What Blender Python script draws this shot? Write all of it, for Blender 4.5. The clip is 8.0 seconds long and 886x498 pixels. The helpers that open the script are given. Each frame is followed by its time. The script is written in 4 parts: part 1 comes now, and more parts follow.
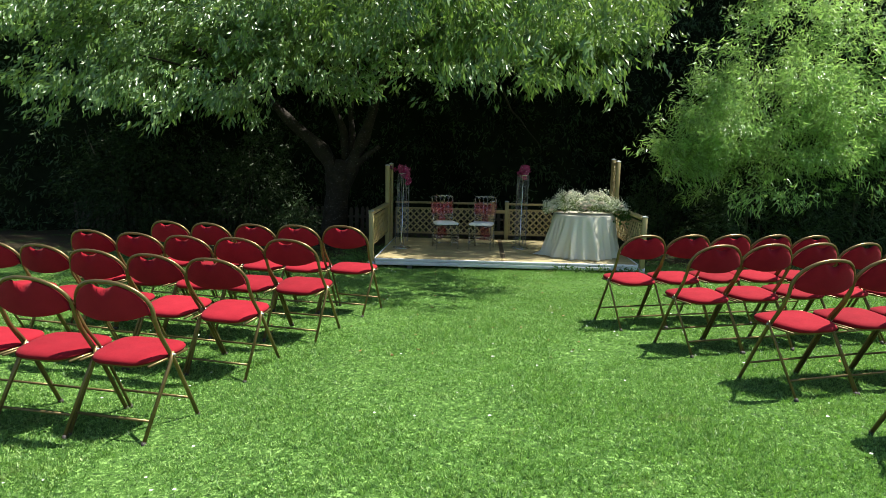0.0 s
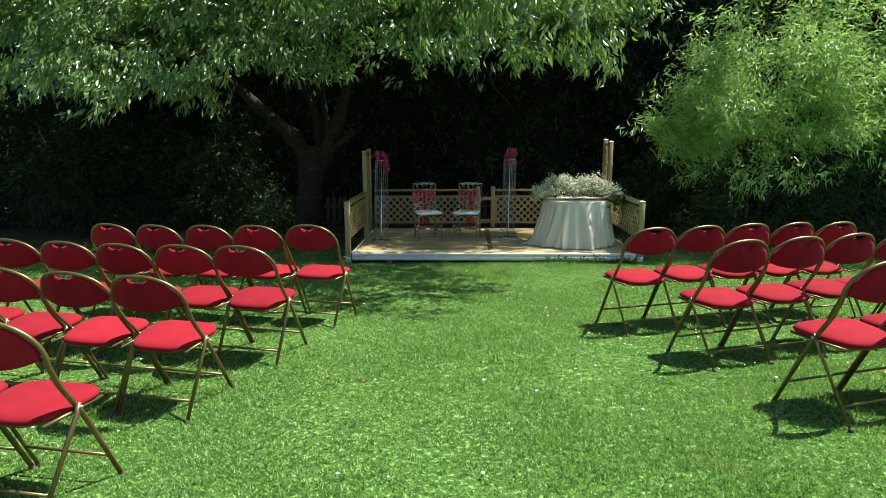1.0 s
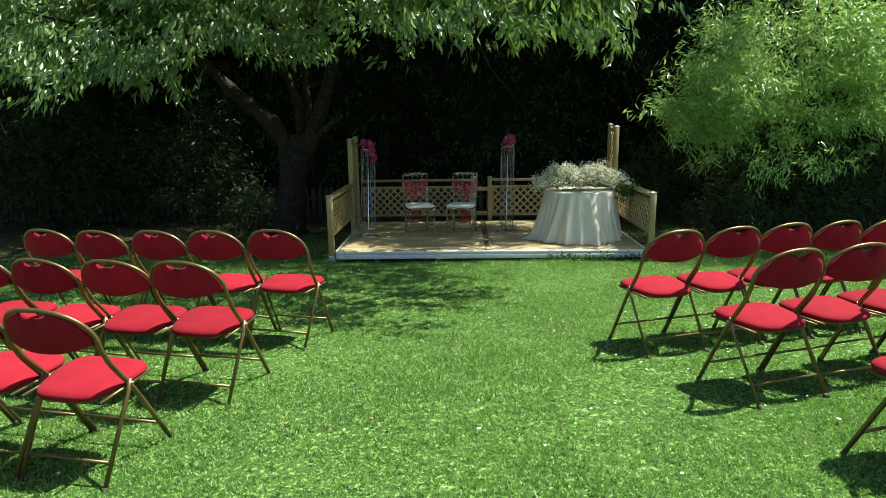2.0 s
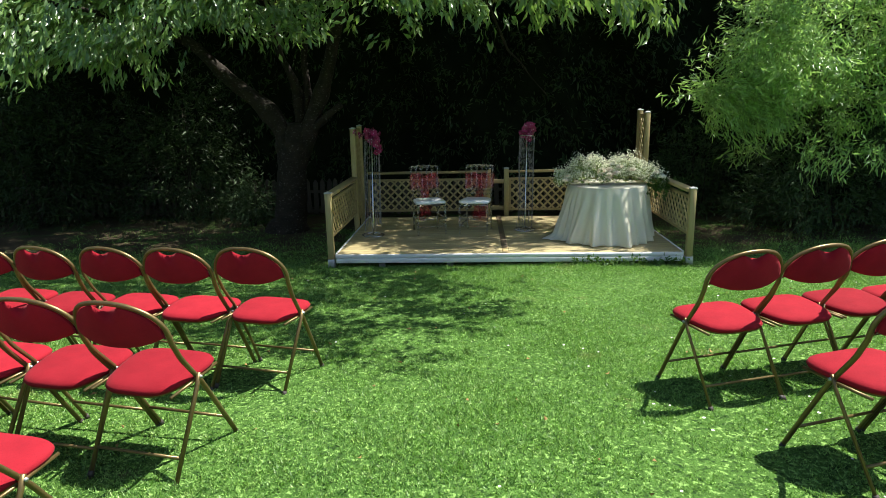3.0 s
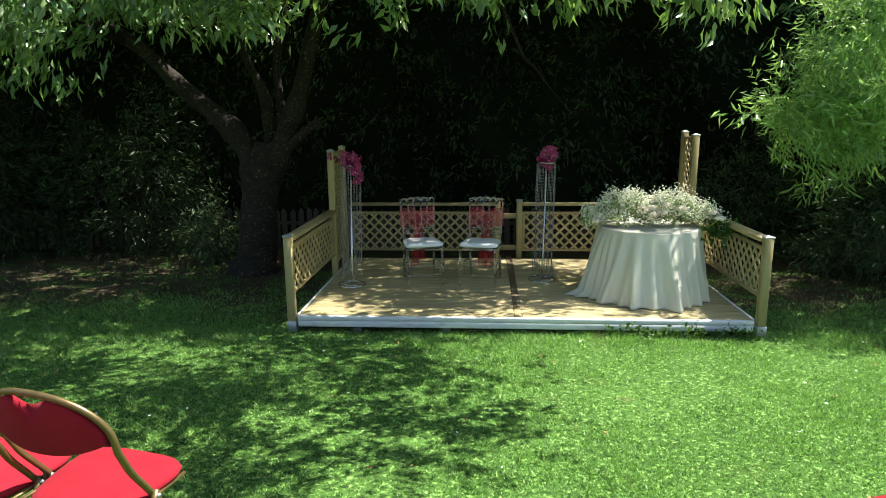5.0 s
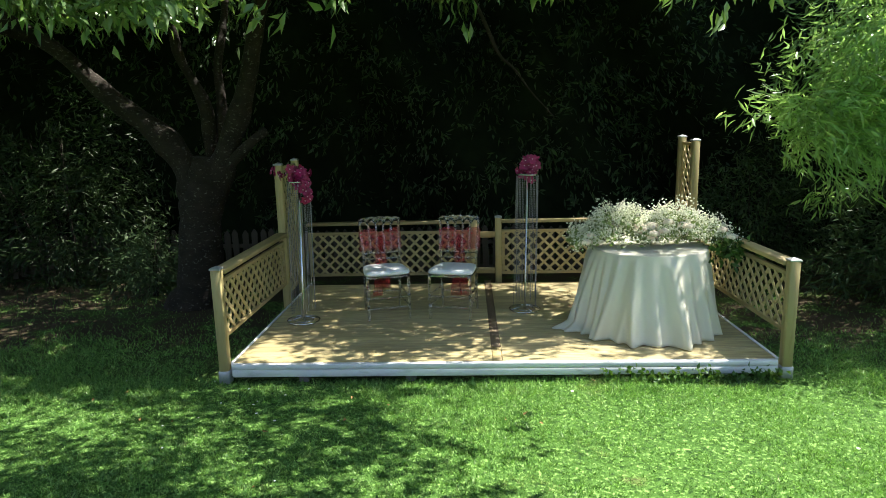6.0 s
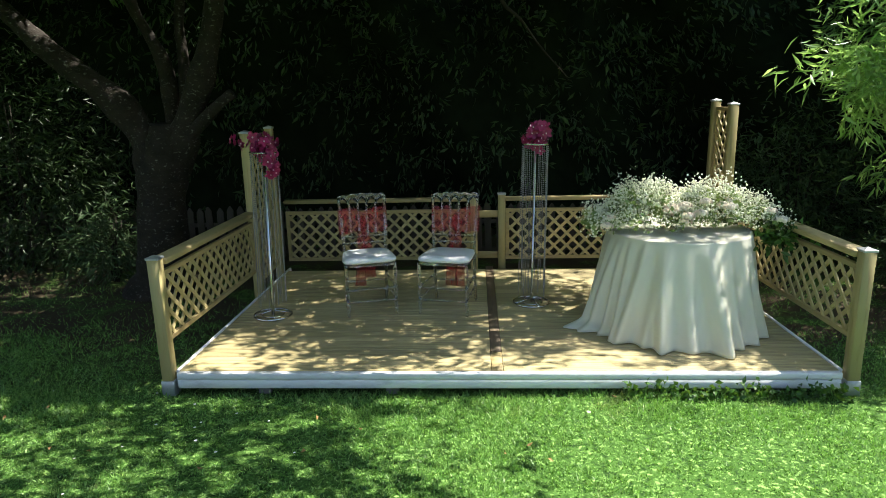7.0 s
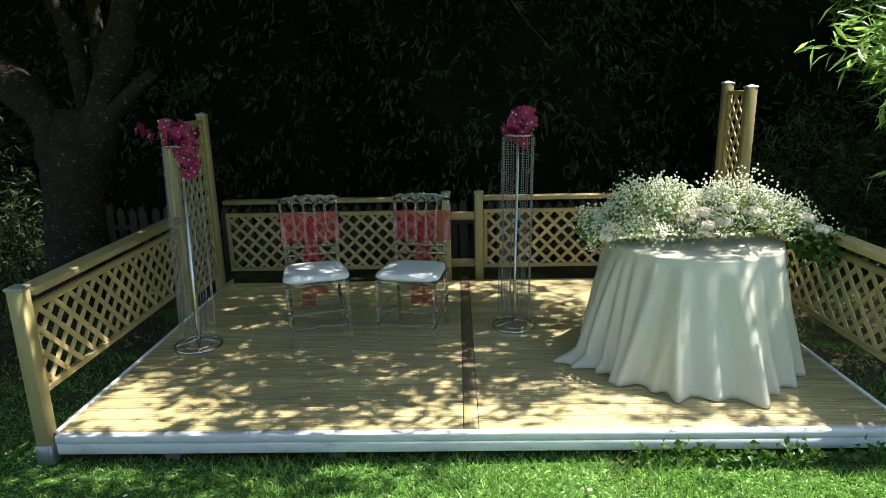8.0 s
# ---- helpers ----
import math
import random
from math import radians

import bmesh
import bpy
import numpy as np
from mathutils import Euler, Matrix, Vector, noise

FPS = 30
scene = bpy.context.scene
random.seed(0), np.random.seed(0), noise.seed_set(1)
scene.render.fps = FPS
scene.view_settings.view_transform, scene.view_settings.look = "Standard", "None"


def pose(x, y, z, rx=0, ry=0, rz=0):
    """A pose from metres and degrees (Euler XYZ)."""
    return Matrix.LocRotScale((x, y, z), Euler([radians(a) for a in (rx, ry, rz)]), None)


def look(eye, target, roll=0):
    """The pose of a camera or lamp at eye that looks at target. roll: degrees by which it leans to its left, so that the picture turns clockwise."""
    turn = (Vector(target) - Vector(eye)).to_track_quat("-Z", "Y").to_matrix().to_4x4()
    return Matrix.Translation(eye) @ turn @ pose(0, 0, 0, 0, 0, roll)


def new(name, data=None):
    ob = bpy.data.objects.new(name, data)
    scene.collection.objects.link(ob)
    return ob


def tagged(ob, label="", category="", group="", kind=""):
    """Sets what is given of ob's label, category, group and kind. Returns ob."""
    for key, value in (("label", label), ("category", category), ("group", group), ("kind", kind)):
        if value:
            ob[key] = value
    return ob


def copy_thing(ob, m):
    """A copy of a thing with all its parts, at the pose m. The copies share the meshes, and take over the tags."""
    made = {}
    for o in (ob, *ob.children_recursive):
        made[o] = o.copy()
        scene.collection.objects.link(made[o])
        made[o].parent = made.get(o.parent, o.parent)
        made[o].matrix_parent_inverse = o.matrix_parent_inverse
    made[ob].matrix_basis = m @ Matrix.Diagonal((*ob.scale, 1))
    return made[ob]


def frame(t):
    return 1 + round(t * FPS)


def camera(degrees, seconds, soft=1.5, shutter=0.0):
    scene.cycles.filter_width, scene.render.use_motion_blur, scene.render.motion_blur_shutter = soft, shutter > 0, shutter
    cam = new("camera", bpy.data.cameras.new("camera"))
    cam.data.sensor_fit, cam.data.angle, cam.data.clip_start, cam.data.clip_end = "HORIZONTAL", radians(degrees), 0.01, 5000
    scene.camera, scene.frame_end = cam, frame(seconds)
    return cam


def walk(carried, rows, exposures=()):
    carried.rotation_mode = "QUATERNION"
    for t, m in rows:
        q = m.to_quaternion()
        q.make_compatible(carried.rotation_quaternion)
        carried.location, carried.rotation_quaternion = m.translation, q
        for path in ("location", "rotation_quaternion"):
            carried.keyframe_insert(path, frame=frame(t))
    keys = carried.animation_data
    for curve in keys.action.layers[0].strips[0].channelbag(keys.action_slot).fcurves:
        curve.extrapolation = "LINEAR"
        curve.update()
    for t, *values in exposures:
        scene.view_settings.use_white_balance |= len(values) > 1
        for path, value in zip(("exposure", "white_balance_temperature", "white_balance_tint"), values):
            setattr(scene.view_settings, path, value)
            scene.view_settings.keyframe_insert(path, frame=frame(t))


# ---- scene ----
cam = camera(70.0, 8.0, soft=0.9)
PATH = [
    (0, (-0.428, -10.081, 1.984), (-0.54, -8.108, 1.675), 1.0),
    (0.5, (-0.44, -9.7, 1.986), (-0.513, -7.732, 1.637), 0.3),
    (1, (-0.426, -9.295, 2.009), (-0.493, -7.329, 1.646), -0.3),
    (1.5, (-0.403, -8.877, 2.018), (-0.475, -6.922, 1.605), -0.2),
    (1.7, (-0.394, -8.713, 2.019), (-0.445, -6.754, 1.622), -0.6),
    (2.8, (-0.35, -7.724, 2.053), (-0.461, -5.781, 1.593), -1.7),
    (3, (-0.385, -7.524, 2.063), (-0.488, -5.58, 1.605), -1.2),
    (3.5, (-0.363, -7.065, 2.065), (-0.451, -5.123, 1.595), -1.1),
    (4, (-0.323, -6.62, 2.112), (-0.476, -4.678, 1.658), -0.5),
    (4.5, (-0.326, -6.146, 2.103), (-0.495, -4.199, 1.68), -0.1),
    (4.7, (-0.343, -5.953, 2.092), (-0.491, -4.002, 1.677), -0.2),
    (5.8, (-0.233, -4.885, 2.023), (-0.349, -2.928, 1.626), -1.0),
    (6, (-0.22, -4.661, 2.022), (-0.304, -2.699, 1.644), -1.4),
    (6.5, (-0.179, -4.196, 1.975), (-0.255, -2.239, 1.571), -1.4),
    (7, (-0.134, -3.757, 1.92), (-0.243, -1.813, 1.463), -1.4),
    (7.5, (-0.085, -3.287, 1.915), (-0.155, -1.346, 1.438), -2.0),
    (8, (-0.063, -2.817, 1.881), (-0.113, -0.881, 1.384), -1.3),
]
walk(cam, [(t, look(eye, target, roll)) for t, eye, target, roll in PATH], [(0, 1.1), (3, 1.13), (4.5, 1.42), (6, 1.62), (8, 1.6)])

# ---- light ----
SUN = Vector((0.41, 0.165, 0.78)).normalized()
world = bpy.data.worlds.new("sky")
scene.world = world
world.use_nodes = True
wn = world.node_tree
sky = wn.nodes.new("ShaderNodeTexSky")
sky.sky_type = "NISHITA"
sky.sun_disc = False
sky.sun_elevation = math.asin(SUN.z)
sky.sun_rotation = math.atan2(SUN.x, SUN.y)
wn.nodes["Background"].inputs["Strength"].default_value = 0.074
wn.links.new(sky.outputs[0], wn.nodes["Background"].inputs["Color"])
sun_data = bpy.data.lights.new("sun", "SUN")
sun_data.energy, sun_data.angle, sun_data.color = 5.0, radians(0.53), (1.0, 0.955, 0.88)
sun = new("sun", sun_data)
sun.matrix_world = look(SUN * 30, (0, 0, 0))


# ---- materials ----
def mix_rgb(nt, fac, a, b):
    n = nt.nodes.new("ShaderNodeMix")
    n.data_type = "RGBA"
    for sock, v in ((n.inputs[0], fac), (n.inputs[6], a), (n.inputs[7], b)):
        if isinstance(v, bpy.types.NodeSocket):
            nt.links.new(v, sock)
        else:
            sock.default_value = v if isinstance(v, float) else (*v, 1)
    return n.outputs[2]


def tex_noise(nt, scale, detail=4.0, stretch=(1, 1, 1), rough=0.6):
    co = nt.nodes.new("ShaderNodeTexCoord")
    mp = nt.nodes.new("ShaderNodeMapping")
    mp.inputs["Scale"].default_value = stretch
    n = nt.nodes.new("ShaderNodeTexNoise")
    n.inputs["Scale"].default_value, n.inputs["Detail"].default_value, n.inputs["Roughness"].default_value = scale, detail, rough
    nt.links.new(co.outputs["Object"], mp.inputs[0])
    nt.links.new(mp.outputs[0], n.inputs["Vector"])
    return n.outputs[0]


def ramp(nt, sock, lo, hi):
    n = nt.nodes.new("ShaderNodeMapRange")
    n.inputs[1].default_value, n.inputs[2].default_value = lo, hi
    nt.links.new(sock, n.inputs[0])
    return n.outputs[0]


def material(name, a, b, rough=0.6, metal=0.0, scale=6.0, fine=60.0, stretch=(1, 1, 1), bump=0.15, vary="", dark=None, spec=0.5, sheen=0.0, grain=0.5, lets=None):
    """Two colours mixed by broad noise, darkened by fine grain, with a fine relief; vary: object or island."""
    m = bpy.data.materials.new(name)
    m.use_nodes = True
    nt = m.node_tree
    bsdf = nt.nodes["Principled BSDF"]
    big = ramp(nt, tex_noise(nt, scale, 3.0, stretch), 0.35, 0.65)
    small = tex_noise(nt, fine, 4.0, stretch)
    col = mix_rgb(nt, big, a, b)
    col = mix_rgb(nt, ramp(nt, small, grain, grain + 0.35), col, dark or tuple(0.6 * v for v in a))
    if vary:
        rnd = nt.nodes.new("ShaderNodeObjectInfo").outputs["Random"] if vary == "object" else nt.nodes.new("ShaderNodeNewGeometry").outputs["Random Per Island"]
        hsv = nt.nodes.new("ShaderNodeHueSaturation")
        mr = nt.nodes.new("ShaderNodeMapRange")
        mr.inputs[3].default_value, mr.inputs[4].default_value = 0.82, 1.15
        nt.links.new(rnd, mr.inputs[0])
        nt.links.new(mr.outputs[0], hsv.inputs["Value"])
        nt.links.new(col, hsv.inputs["Color"])
        col = hsv.outputs[0]
    nt.links.new(col, bsdf.inputs["Base Color"])
    bsdf.inputs["Roughness"].default_value, bsdf.inputs["Metallic"].default_value = rough, metal
    bsdf.inputs["Specular IOR Level"].default_value = spec
    bsdf.inputs["Sheen Weight"].default_value = sheen
    if bump:
        bp = nt.nodes.new("ShaderNodeBump")
        bp.inputs["Strength"].default_value, bp.inputs["Distance"].default_value = bump, 0.01
        nt.links.new(small, bp.inputs["Height"])
        nt.links.new(bp.outputs[0], bsdf.inputs["Normal"])
    if lets:
        tr = nt.nodes.new("ShaderNodeBsdfTranslucent")
        tr.inputs["Color"].default_value = (*lets, 1)
        mx = nt.nodes.new("ShaderNodeMixShader")
        mx.inputs[0].default_value = 0.38
        nt.links.new(bsdf.outputs[0], mx.inputs[1])
        nt.links.new(tr.outputs[0], mx.inputs[2])
        nt.links.new(mx.outputs[0], nt.nodes["Material Output"].inputs["Surface"])
    return m


def leaf_material(name, a, b, rough=0.42, through_light=0.35, glow=(0.16, 0.3, 0.03), spec=0.5):
    """Leaf: colour by island, glossy face, light through the blade."""
    m = bpy.data.materials.new(name)
    m.use_nodes = True
    nt = m.node_tree
    bsdf = nt.nodes["Principled BSDF"]
    rnd = nt.nodes.new("ShaderNodeNewGeometry").outputs["Random Per Island"]
    patch = ramp(nt, tex_noise(nt, 0.9, 2.0), 0.35, 0.65)
    col = mix_rgb(nt, rnd, a, b)
    col = mix_rgb(nt, ramp(nt, patch, 0.0, 2.5), col, tuple(0.5 * v for v in a))
    nt.links.new(col, bsdf.inputs["Base Color"])
    bsdf.inputs["Roughness"].default_value = rough
    bsdf.inputs["Specular IOR Level"].default_value = spec
    tr = nt.nodes.new("ShaderNodeBsdfTranslucent")
    nt.links.new(mix_rgb(nt, rnd, glow, tuple(0.6 * v for v in glow)), tr.inputs["Color"])
    mx = nt.nodes.new("ShaderNodeMixShader")
    mx.inputs[0].default_value = through_light
    nt.links.new(bsdf.outputs[0], mx.inputs[1])
    nt.links.new(tr.outputs[0], mx.inputs[2])
    nt.links.new(mx.outputs[0], nt.nodes["Material Output"].inputs["Surface"])
    return m


def sheer_material(name, colour, cover, rough=0.5):
    """Thin see-through stuff: tulle."""
    m = bpy.data.materials.new(name)
    m.use_nodes = True
    nt = m.node_tree
    bsdf = nt.nodes["Principled BSDF"]
    bsdf.inputs["Base Color"].default_value = (*colour, 1)
    bsdf.inputs["Roughness"].default_value = rough
    mr = nt.nodes.new("ShaderNodeMapRange")
    mr.inputs[3].default_value, mr.inputs[4].default_value = cover - 0.15, cover + 0.15
    nt.links.new(tex_noise(nt, 40.0, 2.0, (1, 1, 0.2)), mr.inputs[0])
    nt.links.new(mr.outputs[0], bsdf.inputs["Alpha"])
    return m


def clear_material(name):
    m = bpy.data.materials.new(name)
    m.use_nodes = True
    nt = m.node_tree
    bsdf = nt.nodes["Principled BSDF"]
    bsdf.inputs["Base Color"].default_value = (0.9, 0.93, 0.93, 1)
    bsdf.inputs["Roughness"].default_value = 0.04
    bsdf.inputs["IOR"].default_value = 1.33
    bsdf.inputs["Transmission Weight"].default_value = 0.95
    return m


M_RED = material("red_velvet", (0.29, 0.014, 0.024), (0.23, 0.010, 0.018), 0.85, 0, 5, 220, bump=0.2, spec=0.08, vary="object", sheen=0.03)
M_GOLD = material("bronze_gold_paint", (0.2, 0.145, 0.06), (0.16, 0.115, 0.045), 0.36, 0.6, 9, 90, bump=0.05, dark=(0.13, 0.075, 0.03))
M_RUBBER = material("dark_rubber", (0.03, 0.025, 0.02), (0.04, 0.035, 0.03), 0.7)
M_POST = material("treated_pine", (0.42, 0.34, 0.15), (0.34, 0.28, 0.12), 0.65, 0, 3, 30, (1, 1, 0.12), 0.3, "object", (0.24, 0.17, 0.07))
M_RAIL = material("treated_pine_rail", (0.40, 0.31, 0.14), (0.33, 0.26, 0.12), 0.65, 0, 3, 30, (0.15, 0.15, 1), 0.3, "object", (0.2, 0.14, 0.06))
M_SLAT = material("lattice_pine", (0.46, 0.37, 0.18), (0.38, 0.31, 0.14), 0.65, 0, 5, 50, bump=0.25, vary="object", dark=(0.26, 0.2, 0.09))
M_PLANK = material("deck_pine", (0.5, 0.42, 0.205), (0.4, 0.335, 0.16), 0.6, 0, 1.6, 26, (0.1, 2.6, 1), 0.4, "object", (0.17, 0.125, 0.065), grain=0.43)
M_SEAM = material("dark_timber", (0.13, 0.09, 0.05), (0.18, 0.13, 0.07), 0.7, 0, 4, 40, (3, 0.2, 1))
M_WHITE = material("white_gloss_paint", (0.78, 0.79, 0.8), (0.7, 0.71, 0.71), 0.45, 0, 2.5, 30, (0.3, 1, 1), 0.12, dark=(0.5, 0.5, 0.48))
M_STEEL = material("galvanised_steel", (0.5, 0.52, 0.54), (0.36, 0.38, 0.4), 0.45, 0.7, 12, 80)
M_CONC = material("grey_concrete", (0.26, 0.25, 0.23), (0.18, 0.17, 0.16), 0.9, 0, 6, 50, bump=0.4)
M_CHROME = material("chrome", (0.75, 0.76, 0.78), (0.65, 0.66, 0.68), 0.18, 1.0, 8, 60, bump=0.0)
M_BEAD = material("silver_glass_bead", (0.5, 0.51, 0.53), (0.4, 0.4, 0.42), 0.15, 0.6, 8, 60, bump=0.0, vary="island")
M_CLOTH = material("ivory_satin", (0.89, 0.88, 0.76), (0.87, 0.86, 0.73), 0.4, 0, 3, 300, bump=0.05, dark=(0.83, 0.82, 0.69), sheen=0.25, lets=(0.9, 0.89, 0.74))
M_CUSHION = material("white_vinyl", (0.85, 0.86, 0.86), (0.8, 0.81, 0.82), 0.35, 0, 5, 120, bump=0.04, dark=(0.75, 0.76, 0.76))
M_CLEAR = clear_material("clear_acrylic")
M_SASH = sheer_material("red_tulle", (0.4, 0.006, 0.012), 0.62)
M_PETAL = material("magenta_petal", (0.36, 0.012, 0.11), (0.2, 0.006, 0.06), 0.4, 0, 25, 90, bump=0.1, vary="object", dark=(0.12, 0.003, 0.03))
M_LIP = material("pale_lip", (0.75, 0.5, 0.6), (0.6, 0.3, 0.42), 0.5, 0, 20, 90, bump=0.0)
M_FLORET = material("white_floret", (0.88, 0.88, 0.72), (0.78, 0.8, 0.56), 0.7, 0, 9, 60, bump=0.0, vary="island")
M_ROSE = material("ivory_rose", (0.85, 0.78, 0.62), (0.8, 0.62, 0.48), 0.6, 0, 8, 60, bump=0.1, vary="island")
M_STEM = material("green_stem", (0.13, 0.2, 0.07), (0.09, 0.15, 0.05), 0.7)
M_EUCA = leaf_material("grey_green_leaf", (0.36, 0.44, 0.18), (0.16, 0.26, 0.09), 0.5, 0.35, (0.3, 0.4, 0.08))
M_CHERRY = leaf_material("cherry_leaf", (0.2, 0.33, 0.105), (0.034, 0.09, 0.027), 0.32, 0.27, (0.31, 0.52, 0.09), 0.65)
M_BAMBOO = leaf_material("bamboo_leaf", (0.34, 0.55, 0.18), (0.06, 0.16, 0.04), 0.28, 0.42, (0.5, 0.8, 0.19), 0.5)
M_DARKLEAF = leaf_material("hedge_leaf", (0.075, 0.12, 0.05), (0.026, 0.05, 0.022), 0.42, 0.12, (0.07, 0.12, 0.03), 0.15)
# leaf colour darkened to carry the shade under the cherry tree
M_LAUREL_SHADED = leaf_material("laurel_leaf_shaded", (0.036, 0.062, 0.022), (0.012, 0.025, 0.009), 0.38, 0.15, (0.05, 0.1, 0.025), 0.15)
M_IVY = leaf_material("ivy_leaf", (0.07, 0.17, 0.03), (0.04, 0.1, 0.02), 0.4, 0.25)
M_GRASS = leaf_material("grass_blade", (0.36, 0.62, 0.17), (0.035, 0.125, 0.018), 0.45, 0.35, (0.25, 0.52, 0.08), 0.45)


def tufted(m):
    """Lawn colour drifting from tuft to tuft, with yellowed patches."""
    nt = m.node_tree
    bsdf = nt.nodes["Principled BSDF"]
    col = bsdf.inputs["Base Color"].links[0].from_socket
    col = mix_rgb(nt, ramp(nt, tex_noise(nt, 21.0, 3.0), 0.5, 0.68), col, (0.05, 0.16, 0.03))
    col = mix_rgb(nt, ramp(nt, tex_noise(nt, 9.0, 4.0), 0.54, 0.78), col, (0.36, 0.52, 0.13))
    col = mix_rgb(nt, ramp(nt, tex_noise(nt, 47.0, 2.0), 0.53, 0.6), col, (0.016, 0.06, 0.01))
    col = mix_rgb(nt, ramp(nt, tex_noise(nt, 61.0, 2.0), 0.58, 0.65), col, (0.47, 0.68, 0.19))
    col = mix_rgb(nt, ramp(nt, tex_noise(nt, 2.1, 5.0), 0.62, 0.8), col, (0.42, 0.4, 0.16))
    nt.links.new(col, bsdf.inputs["Base Color"])


tufted(M_GRASS)
M_BARK = material("dark_bark", (0.028, 0.022, 0.016), (0.015, 0.012, 0.009), 0.9, 0, 5, 26, (1, 1, 1.6), 1.0, dark=(0.36, 0.36, 0.31), grain=0.59, spec=0.25)
M_CULM = material("bamboo_stem", (0.05, 0.06, 0.02), (0.035, 0.042, 0.015), 0.7)
# near-black colour stands in for the shade deep between the hedge leaves
M_HEDGE_SHADE = material("thicket_shade", (0.014, 0.02, 0.01), (0.008, 0.012, 0.006), 0.95, 0, 2, 8, bump=0.8, spec=0.03)
M_PICKET = material("weathered_grey_wood", (0.075, 0.06, 0.045), (0.05, 0.04, 0.03), 0.85, 0, 4, 40, (1, 1, 0.15), 0.4, "object")
M_DRY = material("dry_leaf", (0.3, 0.15, 0.05), (0.38, 0.24, 0.09), 0.8, 0, 30, 90, vary="island")
M_DAISY = material("daisy_petal", (0.85, 0.85, 0.8), (0.8, 0.8, 0.74), 0.7, 0, 30, 90, bump=0.0)


def lawn_material():
    m = material("lawn_soil", (0.075, 0.165, 0.03), (0.05, 0.12, 0.02), 0.95, 0, 1.1, 70, bump=1.0, dark=(0.022, 0.05, 0.01), spec=0.15, grain=0.46)
    nt = m.node_tree
    bsdf = nt.nodes["Principled BSDF"]
    old = bsdf.inputs["Base Color"].links[0].from_socket
    old = mix_rgb(nt, ramp(nt, tex_noise(nt, 38.0, 4.0), 0.54, 0.62), old, (0.22, 0.38, 0.1))
    old = mix_rgb(nt, ramp(nt, tex_noise(nt, 24.0, 4.0), 0.52, 0.64), old, (0.018, 0.05, 0.009))
    bare = ramp(nt, tex_noise(nt, 1.7, 5.0), 0.68, 0.85)
    col = mix_rgb(nt, bare, old, (0.16, 0.13, 0.06))
    co = nt.nodes.new("ShaderNodeTexCoord")
    xyz = nt.nodes.new("ShaderNodeSeparateXYZ")
    nt.links.new(co.outputs["Object"], xyz.inputs[0])
    near = ramp(nt, xyz.outputs["Y"], -0.2, 1.0)
    soil = nt.nodes.new("ShaderNodeMath")
    soil.operation = "MULTIPLY"
    nt.links.new(near, soil.inputs[0])
    nt.links.new(ramp(nt, tex_noise(nt, 2.6, 5.0), 0.3, 0.5), soil.inputs[1])
    col = mix_rgb(nt, soil.outputs[0], col, (0.06, 0.047, 0.028))
    nt.links.new(col, bsdf.inputs["Base Color"])
    return m


M_LAWN = lawn_material()


# ---- building helpers ----
def obj_from(name, me, mat, parent=None, label=""):
    me.materials.clear()
    me.materials.append(mat)
    ob = new(name, me)
    if parent is not None:
        ob.parent = parent
    if label:
        ob["label"] = label
    return ob


def part(name, bm, mat, parent=None, label="", smooth=True):
    me = bpy.data.meshes.new(name)
    bm.to_mesh(me)
    bm.free()
    if smooth:
        for p in me.polygons:
            p.use_smooth = True
    return obj_from(name, me, mat, parent, label)


def thing(name, label, category, m=None, group="", kind=""):
    ob = new(name)
    if m is not None:
        ob.matrix_world = m
    return tagged(ob, label, category, group, kind)


def add_box(bm, lo, hi, bevel=0.004):
    d = bmesh.ops.create_cube(bm, size=1.0)
    mid, size = (Vector(lo) + Vector(hi)) / 2, Vector(hi) - Vector(lo)
    for v in d["verts"]:
        v.co = Vector((v.co.x * size.x, v.co.y * size.y, v.co.z * size.z)) + mid
    if bevel:
        edges = list({e for v in d["verts"] for e in v.link_edges})
        bmesh.ops.bevel(bm, geom=edges, offset=bevel, segments=1, affect="EDGES")
    return bm


def box(lo, hi, bevel=0.004):
    return add_box(bmesh.new(), lo, hi, bevel)


def add_tube(bm, pts, radius, n=8, closed=False, flat=1.0):
    """A tube along pts; radius one number or one a point."""
    pts = [Vector(p) for p in pts]
    count = len(pts)
    radii = radius if isinstance(radius, (list, tuple)) else [radius] * count
    rings, normal = [], None
    for i, p in enumerate(pts):
        a = pts[(i - 1) % count] if closed or i else p
        b = pts[(i + 1) % count] if closed or i < count - 1 else p
        t = (b - a).normalized()
        if normal is None:
            normal = t.orthogonal().normalized()
        normal = (normal - t * normal.dot(t)).normalized()
        side = t.cross(normal)
        rings.append([bm.verts.new(p + radii[i] * (math.cos(w) * normal + flat * math.sin(w) * side)) for w in (2 * math.pi * k / n for k in range(n))])
    for i in range(count if closed else count - 1):
        r, s = rings[i], rings[(i + 1) % count]
        for k in range(n):
            bm.faces.new((r[k], r[(k + 1) % n], s[(k + 1) % n], s[k]))
    if not closed:
        bm.faces.new(rings[0][::-1])
        bm.faces.new(rings[-1])
    return bm


def tube(pts, radius, n=8, closed=False, flat=1.0):
    return add_tube(bmesh.new(), pts, radius, n, closed, flat)


def rounded_path(pts, steps=5, cut=0.3):
    """The polyline with its corners rounded off."""
    pts = [Vector(p) for p in pts]
    out = [pts[0]]
    for a, p, b in zip(pts, pts[1:], pts[2:]):
        s, e = p.lerp(a, cut), p.lerp(b, cut)
        for k in range(steps + 1):
            w = k / steps
            out.append(s.lerp(p, w).lerp(p.lerp(e, w), w))
    return out + [pts[-1]]


